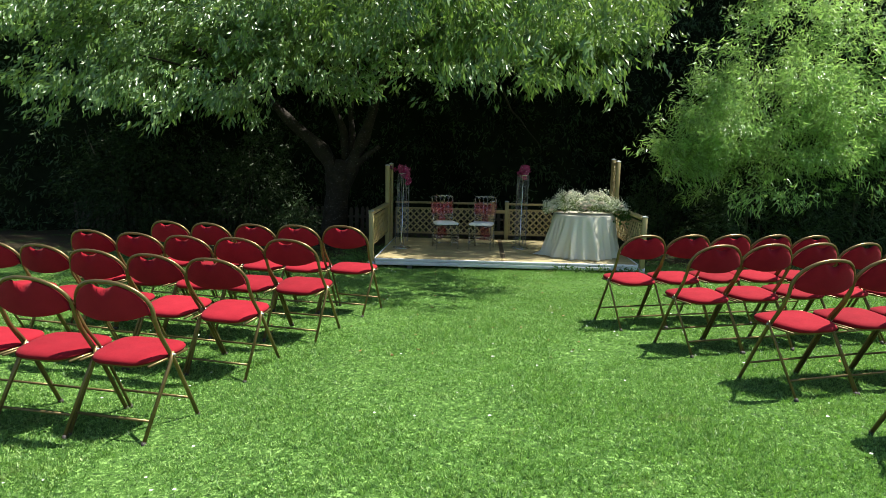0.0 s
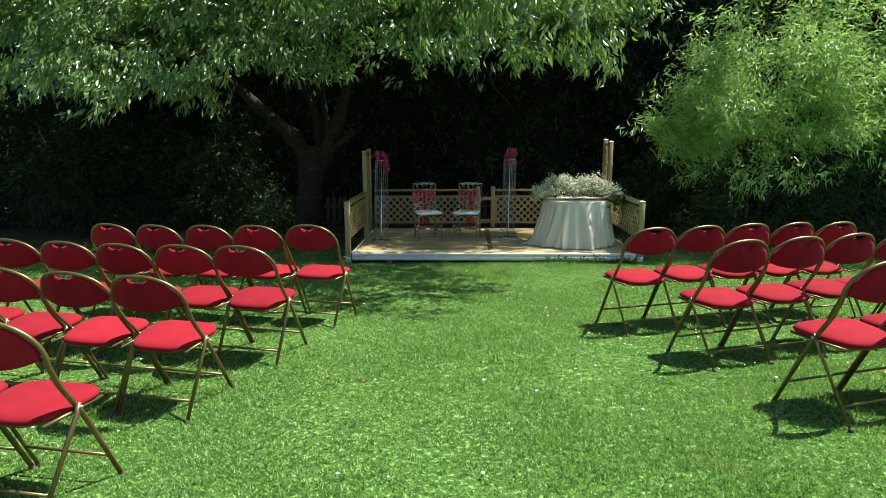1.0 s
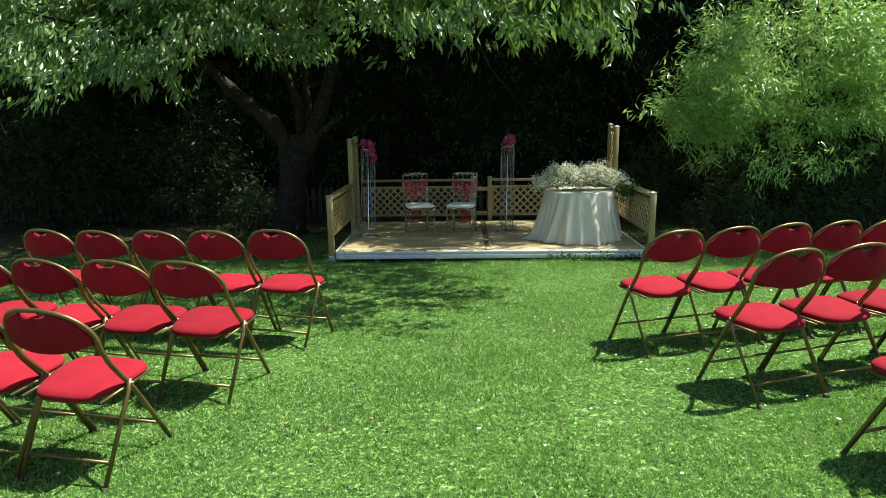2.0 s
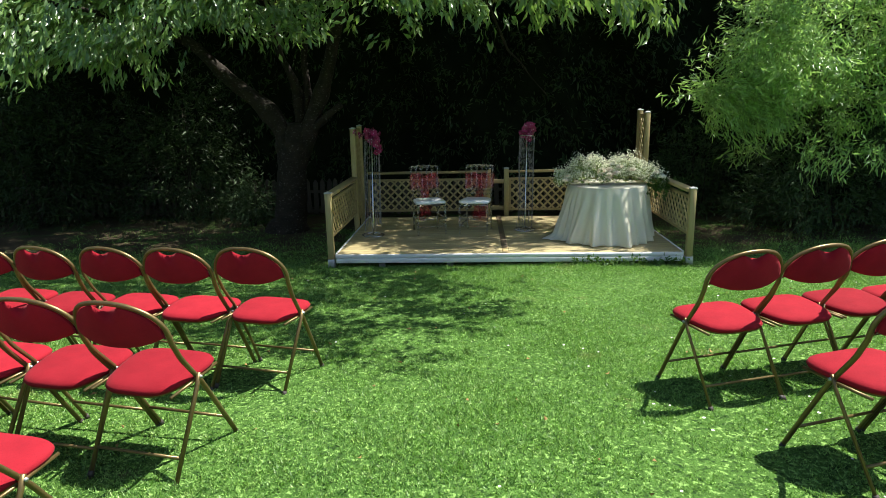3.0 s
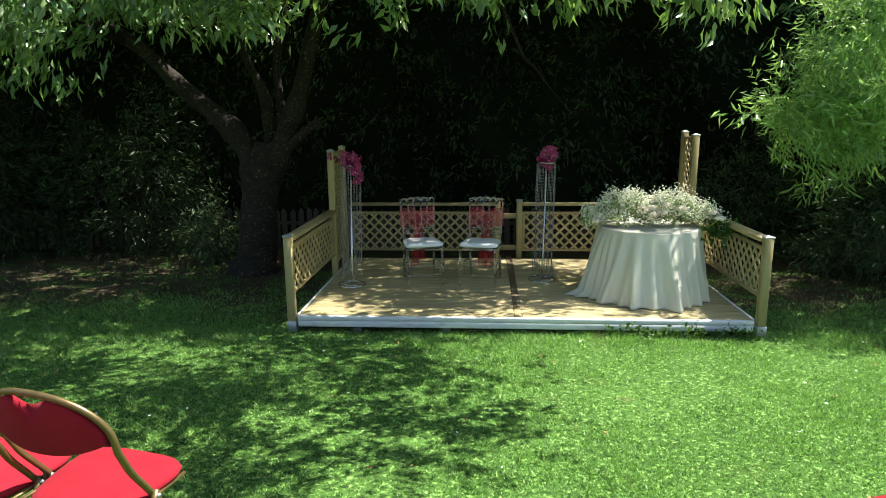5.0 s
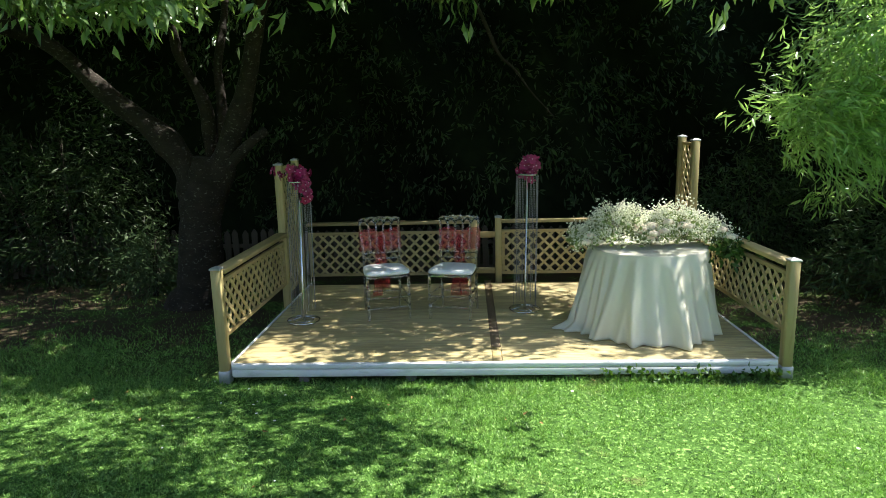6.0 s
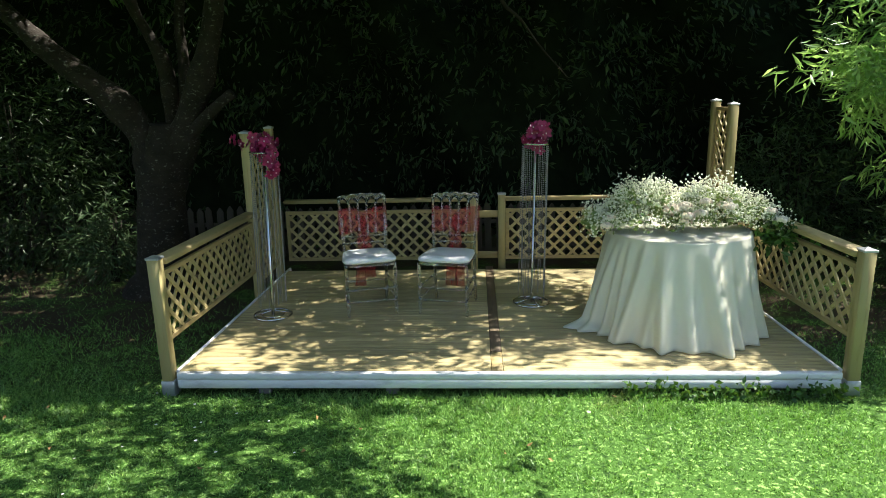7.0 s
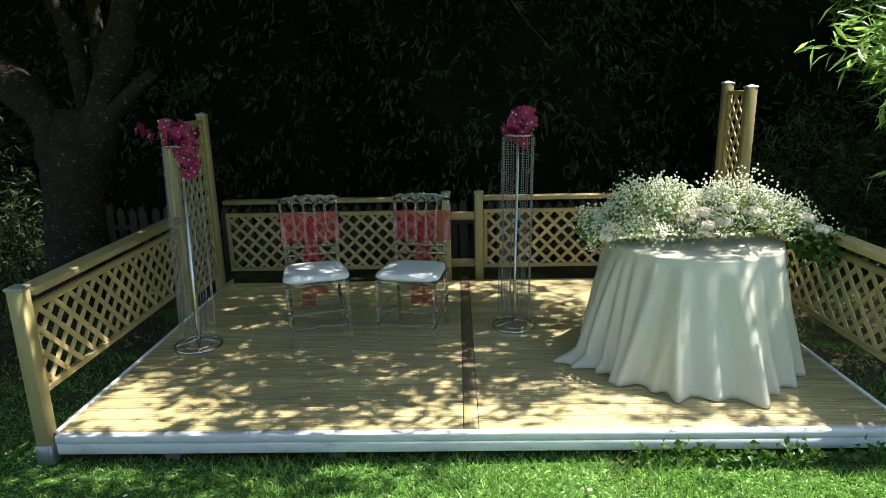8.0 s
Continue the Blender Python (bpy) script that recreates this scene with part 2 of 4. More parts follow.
def fast_mesh(name, verts, faces):
    """A mesh from arrays; faces: rows of equal length."""
    me = bpy.data.meshes.new(name)
    faces = np.asarray(faces, np.int32)
    me.vertices.add(len(verts))
    me.vertices.foreach_set("co", np.asarray(verts, np.float32).ravel())
    me.loops.add(faces.size)
    me.loops.foreach_set("vertex_index", faces.ravel())
    me.polygons.add(len(faces))
    me.polygons.foreach_set("loop_start", np.arange(0, faces.size, faces.shape[1], dtype=np.int32))
    me.update(calc_edges=True)
    return me


def unit(v):
    return v / np.maximum(np.linalg.norm(v, axis=-1, keepdims=True), 1e-9)


def blades(name, base, way, length, width, rng, fold=0.25, bend=0.12):
    """Many leaves: each a folded, bent blade of four triangles from base along way."""
    n = len(base)
    way = unit(way)
    side = unit(np.cross(way, rng.normal(size=(n, 3))))
    up = np.cross(side, way)
    length, width = np.broadcast_to(length, n)[:, None], np.broadcast_to(width, n)[:, None]
    mid = base + way * length * 0.45 - up * length * bend * 0.2
    tip = base + way * length - up * length * bend
    lift = up * width * fold
    verts = np.stack([base, mid + side * width / 2 + lift, mid, mid - side * width / 2 + lift, tip], 1).reshape(-1, 3)
    k = np.arange(n)[:, None] * 5
    faces = np.concatenate([k + [0, 2, 1], k + [0, 3, 2], k + [1, 2, 4], k + [2, 3, 4]], 1).reshape(-1, 3)
    return fast_mesh(name, verts, faces)


def sprays(tips, out, rng, per, reach, droop, scatter):
    """Leaves set along hanging twigs: base points and directions."""
    n = len(tips)
    along = rng.random((n, per, 1))
    twig = unit(out + rng.normal(size=(n, 3)) * 0.35 + [0, 0, -0.35])
    base = tips[:, None] + twig[:, None] * (along - 0.5) * reach + rng.normal(size=(n, per, 3)) * reach * 0.14
    way = twig[:, None] * 0.8 + rng.normal(size=(n, per, 3)) * scatter + [0, 0, -droop]
    return base.reshape(-1, 3), way.reshape(-1, 3)


def clumps(centres, outs, rng, count, spread):
    """Twig tips gathered round branch ends."""
    n = len(centres)
    p = np.repeat(centres, count, 0) + rng.normal(size=(n * count, 3)) * np.array(spread)
    d = p - np.repeat(centres - outs * 0.5, count, 0)
    return p, unit(d * 0.7 + np.repeat(outs, count, 0) * 0.5)


def tufts(tips, outs, size, least, seed, closed):
    """Leaves out the tips between the tufts; the crown is closed above a height."""
    keep = np.array([p[2] > closed or noise.noise(Vector(p) / size + Vector((seed, 0, 0))) > least for p in tips])
    return tips[keep], outs[keep]


# ---- ground ----
def smooth_step(v):
    v = np.clip(v, 0, 1)
    return v * v * (3 - 2 * v)


def ground_z(x, y):
    x, y = np.asarray(x, float), np.asarray(y, float)
    z = 0.072 - 0.058 * np.clip(y, -16, 0.0)
    z = z - 0.125 * smooth_step((-x - 1.1) / 1.2) * smooth_step((-y - 3.6) / 2.6)
    z = z + 0.04 * np.exp(-(((x + 0.4) / 1.0) ** 2) - ((y + 4.8) / 1.0) ** 2)
    return z + 0.008 * np.sin(1.7 * x + 0.6 * y) + 0.006 * np.sin(0.9 * x - 2.1 * y)


def build_ground():
    a = np.concatenate([[-900, -200, -60, -30], np.arange(-18, 18.01, 0.3), [30, 60, 200, 900]])
    b = np.concatenate([[-900, -200, -60, -30], np.arange(-18, 12.01, 0.3), [30, 60, 200, 900]])
    gx, gy = np.meshgrid(a, b)
    verts = np.stack([gx, gy, ground_z(gx, gy)], -1).reshape(-1, 3)
    w = len(a)
    i = (np.arange(len(b) - 1)[:, None] * w + np.arange(w - 1)[None]).reshape(-1, 1)
    me = fast_mesh("ground", verts, i + [0, 1, w + 1, w])
    for p in me.polygons:
        p.use_smooth = True
    tagged(obj_from("ground", me, M_LAWN), "mown green lawn sloping gently down to the stage", "lawn", kind="structure")


build_ground()


def build_grass():
    rng = np.random.default_rng(4)
    n = 1500000
    y = rng.uniform(-9.4, 2.6, n)
    wide = np.clip(0.75 * (y + 10.1) + 0.6, 2.6, 5.6)
    x = rng.uniform(-1, 1, n) * (wide + 1.2)
    fade = np.clip((wide + 1.2 - np.abs(x)) / 1.8, 0, 1) * np.clip((y + 9.4) / 1.6, 0, 1)
    x = x - 0.4
    off = rng.random(n) > fade
    off |= (np.abs(x) < 2.08) & (y > 0.02)
    off |= (y > 0.1) & (rng.random(n) < 0.45)
    off |= (np.abs(x) > 2.3) & (rng.random(n) < 0.92 * smooth_step((y - 0.3) / 1.2))
    x, y = x[~off], y[~off]
    n = len(x)
    patch = 0.8 + 0.3 * np.sin(2.3 * x + 1.1 * np.sin(1.9 * y)) * np.sin(1.7 * y + 0.7 * x) + 0.2 * np.sin(7.1 * x + 2 * np.sin(5.3 * y)) * np.sin(6.3 * y) + 0.3 * np.sin(33 * x + 3 * np.sin(9 * y)) * np.sin(37 * y + 3 * np.sin(11 * x))
    patch = np.clip(patch, 0.25, 1.6)
    keep = rng.random(n) < 0.2 + 0.75 * patch
    x, y, patch = x[keep], y[keep], patch[keep]
    n = len(x)
    base = np.stack([x, y, ground_z(x, y) - 0.003], 1)
    way = unit(np.stack([rng.normal(0, 0.85, n), rng.normal(0, 0.85, n), np.ones(n)], 1))
    side = unit(np.cross(way, rng.normal(size=(n, 3)))) * rng.uniform(0.002, 0.0056, n)[:, None]
    tip = base + way * (rng.uniform(0.016, 0.04, n) * patch * (1 + 0.8 * smooth_step((y + 0.7) / 0.6)))[:, None]
    verts = np.stack([base - side, base + side, tip], 1).reshape(-1, 3)
    me = fast_mesh("grass_blades", verts, np.arange(3 * n).reshape(-1, 3))
    tagged(obj_from("grass_blades", me, M_GRASS), "short green grass blades covering the lawn", "grass", kind="stuff")


build_grass()


# ---- stage ----
DECK = 0.235
BACK = 2.62
HALF = 2.10


def build_stage():
    stage = thing("wooden_stage", "low wooden stage of pine boards with white front edge", "stage", pose(0, 0, 0))
    for lo, hi, z0, z1, y in ((-HALF, HALF, 0.125, 0.185, -0.006), (-HALF, HALF, 0.189, 0.231, -0.012)):
        part("fascia", box((lo, y - 0.02, z0), (hi, 0.012, z1), 0.004), M_WHITE, stage, "white painted front board")
    part("edge_trim", box((-HALF - 0.022, 0.014, 0.12), (-HALF - 0.002, BACK, DECK + 0.004), 0.003), M_WHITE, stage, "thin white side trim")
    part("edge_trim", box((HALF + 0.002, 0.014, 0.12), (HALF + 0.022, BACK, DECK + 0.004), 0.003), M_WHITE, stage)
    part("filler_board", box((-0.052, 0.016, DECK - 0.03), (0.022, 0.326, DECK - 0.003), 0.003), M_RAIL, stage)
    part("seam_board", box((-0.052, 0.33, DECK - 0.03), (0.022, BACK - 0.004, DECK + 0.002), 0.003), M_SEAM, stage, "dark board covering the joint")
    for x in (-1.55, -0.7, 0.55, 1.45):
        part("support_block", box((x - 0.04, 0.03, 0.0), (x + 0.04, 0.11, 0.15), 0.006), M_CONC, stage, "short grey support block")
    part("joist", box((-HALF + 0.02, 0.14, 0.11), (HALF - 0.02, 0.2, 0.2), 0.003), M_SEAM, stage)
    return stage


def build_planks(stage):
    pitch = 0.119
    rows = int((BACK - 0.016) / pitch)
    meshes = {}
    for side, (lo, hi) in {"a": (-HALF + 0.003, -0.055), "b": (0.025, HALF - 0.003)}.items():
        bm = bmesh.new()
        w = pitch - 0.006
        profile = [(0, -0.028), (0, -0.004), (0.004, 0)]
        for g in range(1, 5):
            c = w * g / 5
            profile += [(c - 0.004, 0), (c - 0.002, -0.002), (c + 0.002, -0.002), (c + 0.004, 0)]
        profile += [(w - 0.004, 0), (w, -0.004), (w, -0.028)]
        a = [bm.verts.new((lo, y, z)) for y, z in profile]
        b = [bm.verts.new((hi, y, z)) for y, z in profile]
        for k in range(len(profile) - 1):
            bm.faces.new((a[k], b[k], b[k + 1], a[k + 1]))
        bm.faces.new(a)
        bm.faces.new(b[::-1])
        me = bpy.data.meshes.new("plank")
        bm.to_mesh(me)
        bm.free()
        meshes[side] = me
    rng = random.Random(3)
    for r in range(rows):
        for side in "ab":
            ob = obj_from("plank", meshes[side], M_PLANK, stage)
            ob.location = (0, 0.014 + r * pitch, DECK - 0.001 - 0.0015 * rng.random())


stage = build_stage()

POST = 0.037


def add_post(parent, x, y, z0, z1, shoe=False):
    p = part("post", box((x - POST, y - POST, z0), (x + POST, y + POST, z1), 0.005), M_POST, parent)
    bm = bmesh.new()
    add_box(bm, (x - POST - 0.005, y - POST - 0.005, z1 - 0.012), (x + POST + 0.005, y + POST + 0.005, z1 + 0.004), 0.003)
    top = bm.verts.new((x, y, z1 + 0.018))
    ring = [bm.verts.new((x + sx * POST, y + sy * POST, z1 + 0.003)) for sx, sy in ((-1, -1), (1, -1), (1, 1), (-1, 1))]
    for k in range(4):
        bm.faces.new((ring[k], ring[(k + 1) % 4], top))
    part("post_cap", bm, M_STEEL, p, "silver metal cap", smooth=False)
    if shoe:
        part("post_shoe", box((x - POST - 0.006, y - POST - 0.006, z0 - 0.04), (x + POST + 0.006, y + POST + 0.006, z0 + 0.075), 0.004), M_STEEL, p, "grey metal post shoe")
    return p


def lattice(parent, start, end, z0, z1, step=0.128, thick=0.03):
    """A framed diagonal lattice between two points of the plan: the frame, with each slat under it."""
    a, b = Vector((*start, 0)), Vector((*end, 0))
    run, u = (b - a).length, (b - a).normalized()
    m = Matrix(((u.x, -u.y, 0, a.x), (u.y, u.x, 0, a.y), (0, 0, 1, 0), (0, 0, 0, 1)))
    bm = bmesh.new()
    f = 0.034
    for lo, hi in (((0, -thick / 2, z1 - f), (run, thick / 2, z1)), ((0, -thick / 2, z0), (run, thick / 2, z0 + f)),
                   ((0, -thick / 2, z0 + f), (f, thick / 2, z1 - f)), ((run - f, -thick / 2, z0 + f), (run, thick / 2, z1 - f))):
        add_box(bm, lo, hi, 0.003)
    bm.transform(m)
    frame_ob = part("lattice_frame", bm, M_RAIL, parent, smooth=False)
    w, h = run - 2 * f + 0.01, z1 - z0 - 2 * f + 0.01
    for sign, lift in ((1, 0.0055), (-1, -0.0055)):
        c = -h + step * 0.5
        while c < w:
            u0, u1 = max(c, 0), min(c + h, w)
            if u1 - u0 > 0.03:
                v0, v1 = u0 - c, u1 - c
                if sign < 0:
                    v0, v1 = h - v0, h - v1
                p, q = Vector((f - 0.005 + u0, lift, z0 + f - 0.005 + v0)), Vector((f - 0.005 + u1, lift, z0 + f - 0.005 + v1))
                d = (q - p).normalized()
                n = Vector((-d.z, 0, d.x)) * 0.0135
                bm = bmesh.new()
                ring = [p - n, p + n, q + n, q - n]
                lo = [bm.verts.new(s + Vector((0, -0.005, 0))) for s in ring]
                hi = [bm.verts.new(s + Vector((0, 0.005, 0))) for s in ring]
                bm.faces.new(lo)
                bm.faces.new(hi[::-1])
                for k in range(4):
                    bm.faces.new((lo[k], hi[k], hi[(k + 1) % 4], lo[(k + 1) % 4]))
                bm.transform(m)
                bmesh.ops.recalc_face_normals(bm, faces=bm.faces)
                part("lattice_slat", bm, M_SLAT, frame_ob, smooth=False)
            c += step


def build_railings():
    left = thing("stage_railing", "pine lattice railing with flat top rail beside the stage", "railing", pose(0, 0, 0))
    lx = -2.168
    add_post(left, lx, 0.012, 0.1, 1.0, True)
    add_post(left, lx, 1.80, 0.05, 1.69)
    add_post(left, lx - 0.04, 2.58, 0.05, 1.70)
    part("top_rail", box((lx - 0.055, 0.052, 0.945), (lx + 0.055, 1.76, 0.985), 0.005), M_RAIL, left)
    lattice(left, (lx, 0.052), (lx, 1.76), 0.425, 0.895)
    lattice(left, (lx, 1.84), (lx - 0.04, 2.54), 0.3, 1.66)
    right = thing("stage_railing", "pine lattice railing ending in two tall posts", "railing", pose(0, 0, 0))
    rx = 2.176
    add_post(right, rx, 0.014, 0.1, 1.0, True)
    add_post(right, rx, 2.19, 0.05, 1.83)
    add_post(right, rx, 2.62, 0.05, 1.86)
    part("top_rail", box((rx - 0.055, 0.054, 0.945), (rx + 0.055, 2.15, 0.985), 0.005), M_RAIL, right)
    lattice(right, (rx, 0.054), (rx, 2.15), 0.425, 0.895)
    lattice(right, (rx, 2.23), (rx, 2.58), 0.3, 1.8)
    back = thing("stage_railing", "pine lattice railing along the rear with a gap", "railing", pose(0, 0, 0))
    by = BACK + 0.045
    for x in (-0.17, 0.118):
        add_post(back, x, by, 0.05, 0.985)
    for x0, x1 in ((lx + 0.04, -0.21), (0.158, rx - 0.04)):
        part("top_rail", box((x0, by - 0.055, 0.915), (x1, by + 0.045, 0.95), 0.004), M_RAIL, back)
        lattice(back, (x0, by), (x1, by), 0.3, 0.83)
    for z in (0.345, 0.775):
        part("cross_rail", box((-0.132, by - 0.018, z - 0.034), (0.08, by + 0.018, z + 0.034), 0.004), M_RAIL, back)


build_railings()


# ---- table, cloth and flowers ----
TX, TY, TZ = 1.385, 1.03, 0.928


# folds of the cloth: bearing and half width in degrees, depth at the hem
CLOTH_FOLDS = [(194, 4.5, 0.13), (205, 3, 0.10), (212, 2.5, 0.07), (219, 2.5, 0.08), (228, 3.5, 0.11), (240, 3, 0.05), (249, 3.2, 0.11), (262, 4, 0.04), (276, 5, 0.14), (292, 3, 0.05), (303, 3.5, 0.07), (318, 5, 0.08)] + [(334 + 14.5 * k, 4, 0.045 + 0.025 * (k % 3)) for k in range(14)]


def build_table():
    table = thing("round_table", "round table hidden under a floor-length cloth", "table", pose(TX, TY, DECK))
    top = TZ - 0.012 - DECK
    bm = bmesh.new()
    bmesh.ops.create_cone(bm, cap_ends=True, segments=48, radius1=0.5, radius2=0.5, depth=0.025, matrix=Matrix.Translation((0, 0, top - 0.0125)))
    part("tabletop", bm, M_SEAM, table)
    for k in range(4):
        a = math.pi / 4 + k * math.pi / 2
        part("leg", tube([(0.36 * math.cos(a), 0.36 * math.sin(a), 0), (0.33 * math.cos(a), 0.33 * math.sin(a), top - 0.026)], 0.016, 8), M_STEEL, table)
    n = 480
    steps = [0, 0.06, 0.12, 0.174, 0.18, 0.185, 0.195] + [0.195 + 0.805 * k / 30 for k in range(1, 31)]
    bm = bmesh.new()
    rings = []
    for j, s in enumerate(steps):
        ring = []
        for i in range(n):
            a = 2 * math.pi * i / n
            if s < 0.18:
                r, z = 0.508 * s / 0.18, TZ
                z += 0.002 * noise.noise(Vector((6 * r * math.cos(a), 6 * r * math.sin(a), 0)))
            else:
                q = (s - 0.18) / 0.82
                hem = 0.575 + 0.17 * max(0.0, math.cos(a - radians(250))) + 0.012 * math.sin(3 * a)
                fold = 0.0
                for mid, wide, depth in CLOTH_FOLDS:
                    gap = (math.degrees(a) - mid + 180) % 360 - 180
                    gap -= 2.5 * math.sin(2.2 * q + mid)
                    fold += depth * math.exp(-(gap / (wide * (1.35 - 0.35 * q))) ** 2)
                r = 0.514 + (hem - 0.514) * q ** 1.1 + fold * (0.16 * min(1, q * 8) + 0.84 * q ** 1.05)
                r += 0.004 * noise.noise(Vector((3 * math.cos(a), 3 * math.sin(a), 5 * q))) * min(1, q * 6)
                z = TZ - 0.006 * min(1.0, q * 60) - q * (TZ - DECK - 0.012)
                if q > 0.92:
                    r += (q - 0.92) * 1.6 * max(0.0, math.cos(a - radians(194))) ** 30
            ring.append(bm.verts.new((r * math.cos(a), r * math.sin(a), z - DECK)))
            if j == 0:
                break
        rings.append(ring)
    for i in range(n):
        bm.faces.new((rings[0][0], rings[1][i], rings[1][(i + 1) % n]))
    for r, s in zip(rings[1:], rings[2:]):
        for i in range(n):
            bm.faces.new((r[i], s[i], s[(i + 1) % n], r[(i + 1) % n]))
    cloth = part("tablecloth", bm, M_CLOTH)
    cloth.matrix_world = pose(TX, TY, DECK)
    mod = cloth.modifiers.new("thickness", "SOLIDIFY")
    mod.thickness, mod.offset = 0.0015, 1.0
    tagged(cloth, "ivory satin tablecloth falling in folds to the deck", "tablecloth")


def build_arrangement():
    rng = np.random.default_rng(8)
    base = thing("flower_arrangement", "long arrangement of white gypsophila, pale roses and leaves", "flowers", pose(0, 0, 0))
    cx, cy, z0 = TX + 0.03, TY + 0.02, TZ + 0.006

    def spots(n, low=0.0, high=1.0, hang=0.0):
        u = rng.uniform(-1, 1, n)
        v = rng.normal(0, 0.42, n).clip(-1, 1)
        crest = 0.155 + 0.145 * np.exp(-((u + 0.42) / 0.3) ** 2) + 0.13 * np.exp(-((u - 0.3) / 0.33) ** 2) + 0.03 * np.sin(17 * u)
        crest = crest * (1 - 0.3 * np.abs(u) ** 5)
        h = crest * (1 - 0.6 * v ** 2) * (low + (high - low) * rng.random(n) ** 0.6)
        p = np.stack([cx - 0.02 + 0.70 * u, cy - 0.05 + 0.26 * v, z0 + 0.03 + h], 1)
        drop = np.clip((np.abs(u) - 0.8) / 0.2, 0, 1)
        p[:, 2] -= hang * drop * rng.random(n) * (0.5 + 0.5 * (u > 0))
        return p

    heads = np.concatenate([spots(560, 0.25, 1.1, 0.1), spots(60, 1.0, 1.38)])
    # stems from the middle of the foam to each head
    bm = bmesh.new()
    for p in heads[::3]:
        foot = Vector((cx + (p[0] - cx) * 0.55, cy, z0 + 0.03))
        add_tube(bm, [foot, foot.lerp(Vector(p), 0.5) + Vector((0, 0, 0.02)), Vector(p)], 0.0016, 3)
    part("stem_bunch", bm, M_STEM, base, "thin green stems")["kind"] = "stuff"
    # florets: small six-faced stars gathered round the heads
    per = 15
    c = (heads[:, None] + rng.normal(0, 0.03, (len(heads), per, 3))).reshape(-1, 3)
    c[:, 2] = np.maximum(c[:, 2], z0 + 0.01)
    n = len(c)
    r = rng.uniform(0.004, 0.0095, n)[:, None, None]
    star = np.array([(1, 0, 0), (-1, 0, 0), (0, 1, 0), (0, -1, 0), (0, 0, 1), (0, 0, -1)], float)
    verts = (c[:, None] + r * star[None]).reshape(-1, 3)
    k = np.arange(n)[:, None] * 6
    tri = [(0, 2, 4), (2, 1, 4), (1, 3, 4), (3, 0, 4), (2, 0, 5), (1, 2, 5), (3, 1, 5), (0, 3, 5)]
    faces = np.concatenate([k + list(t) for t in tri], 1).reshape(-1, 3)
    ob = obj_from("gypsophila", fast_mesh("gypsophila", verts, faces), M_FLORET, base, "cloud of tiny white florets")
    ob["kind"] = "stuff"
    leaf = spots(2600, 0.0, 1.0, 0.16)
    me = blades("foliage", leaf, rng.normal(size=(2600, 3)) * [1, 1, 0.6] + [0, -0.2, 0.25], rng.uniform(0.03, 0.06, 2600), rng.uniform(0.02, 0.034, 2600), rng)
    obj_from("foliage", me, M_EUCA, base, "grey-green eucalyptus leaves")["kind"] = "stuff"
    hang = np.array([cx + 0.62, cy - 0.2, z0]) + rng.normal(size=(170, 3)) * [0.09, 0.06, 0.045] + [0, 0, -0.02]
    me = blades("foliage", hang, rng.normal(size=(170, 3)) + [0.2, -0.5, -0.4], rng.uniform(0.05, 0.09, 170), rng.uniform(0.03, 0.05, 170), rng)
    obj_from("trailing_leaves", me, M_IVY, base, "fresh green leaves trailing over the edge")["kind"] = "stuff"
    for p in spots(22, 0.45, 0.95):
        bm = bmesh.new()
        p = Vector((p[0], p[1] - 0.14, p[2]))
        for ring in range(4):
            for q in range(5):
                a = q * 1.257 + ring * 0.7
                rr = 0.012 + 0.010 * ring
                d = bmesh.ops.create_uvsphere(bm, u_segments=6, v_segments=4, radius=0.016)
                for v in d["verts"]:
                    v.co = Matrix.Rotation(a, 3, "Z") @ Vector((v.co.x * 0.45 + rr, v.co.y * 1.1, v.co.z * 1.1 - 0.004 * ring)) + p
        part("rose", bm, M_ROSE, base)


build_table()
build_arrangement()


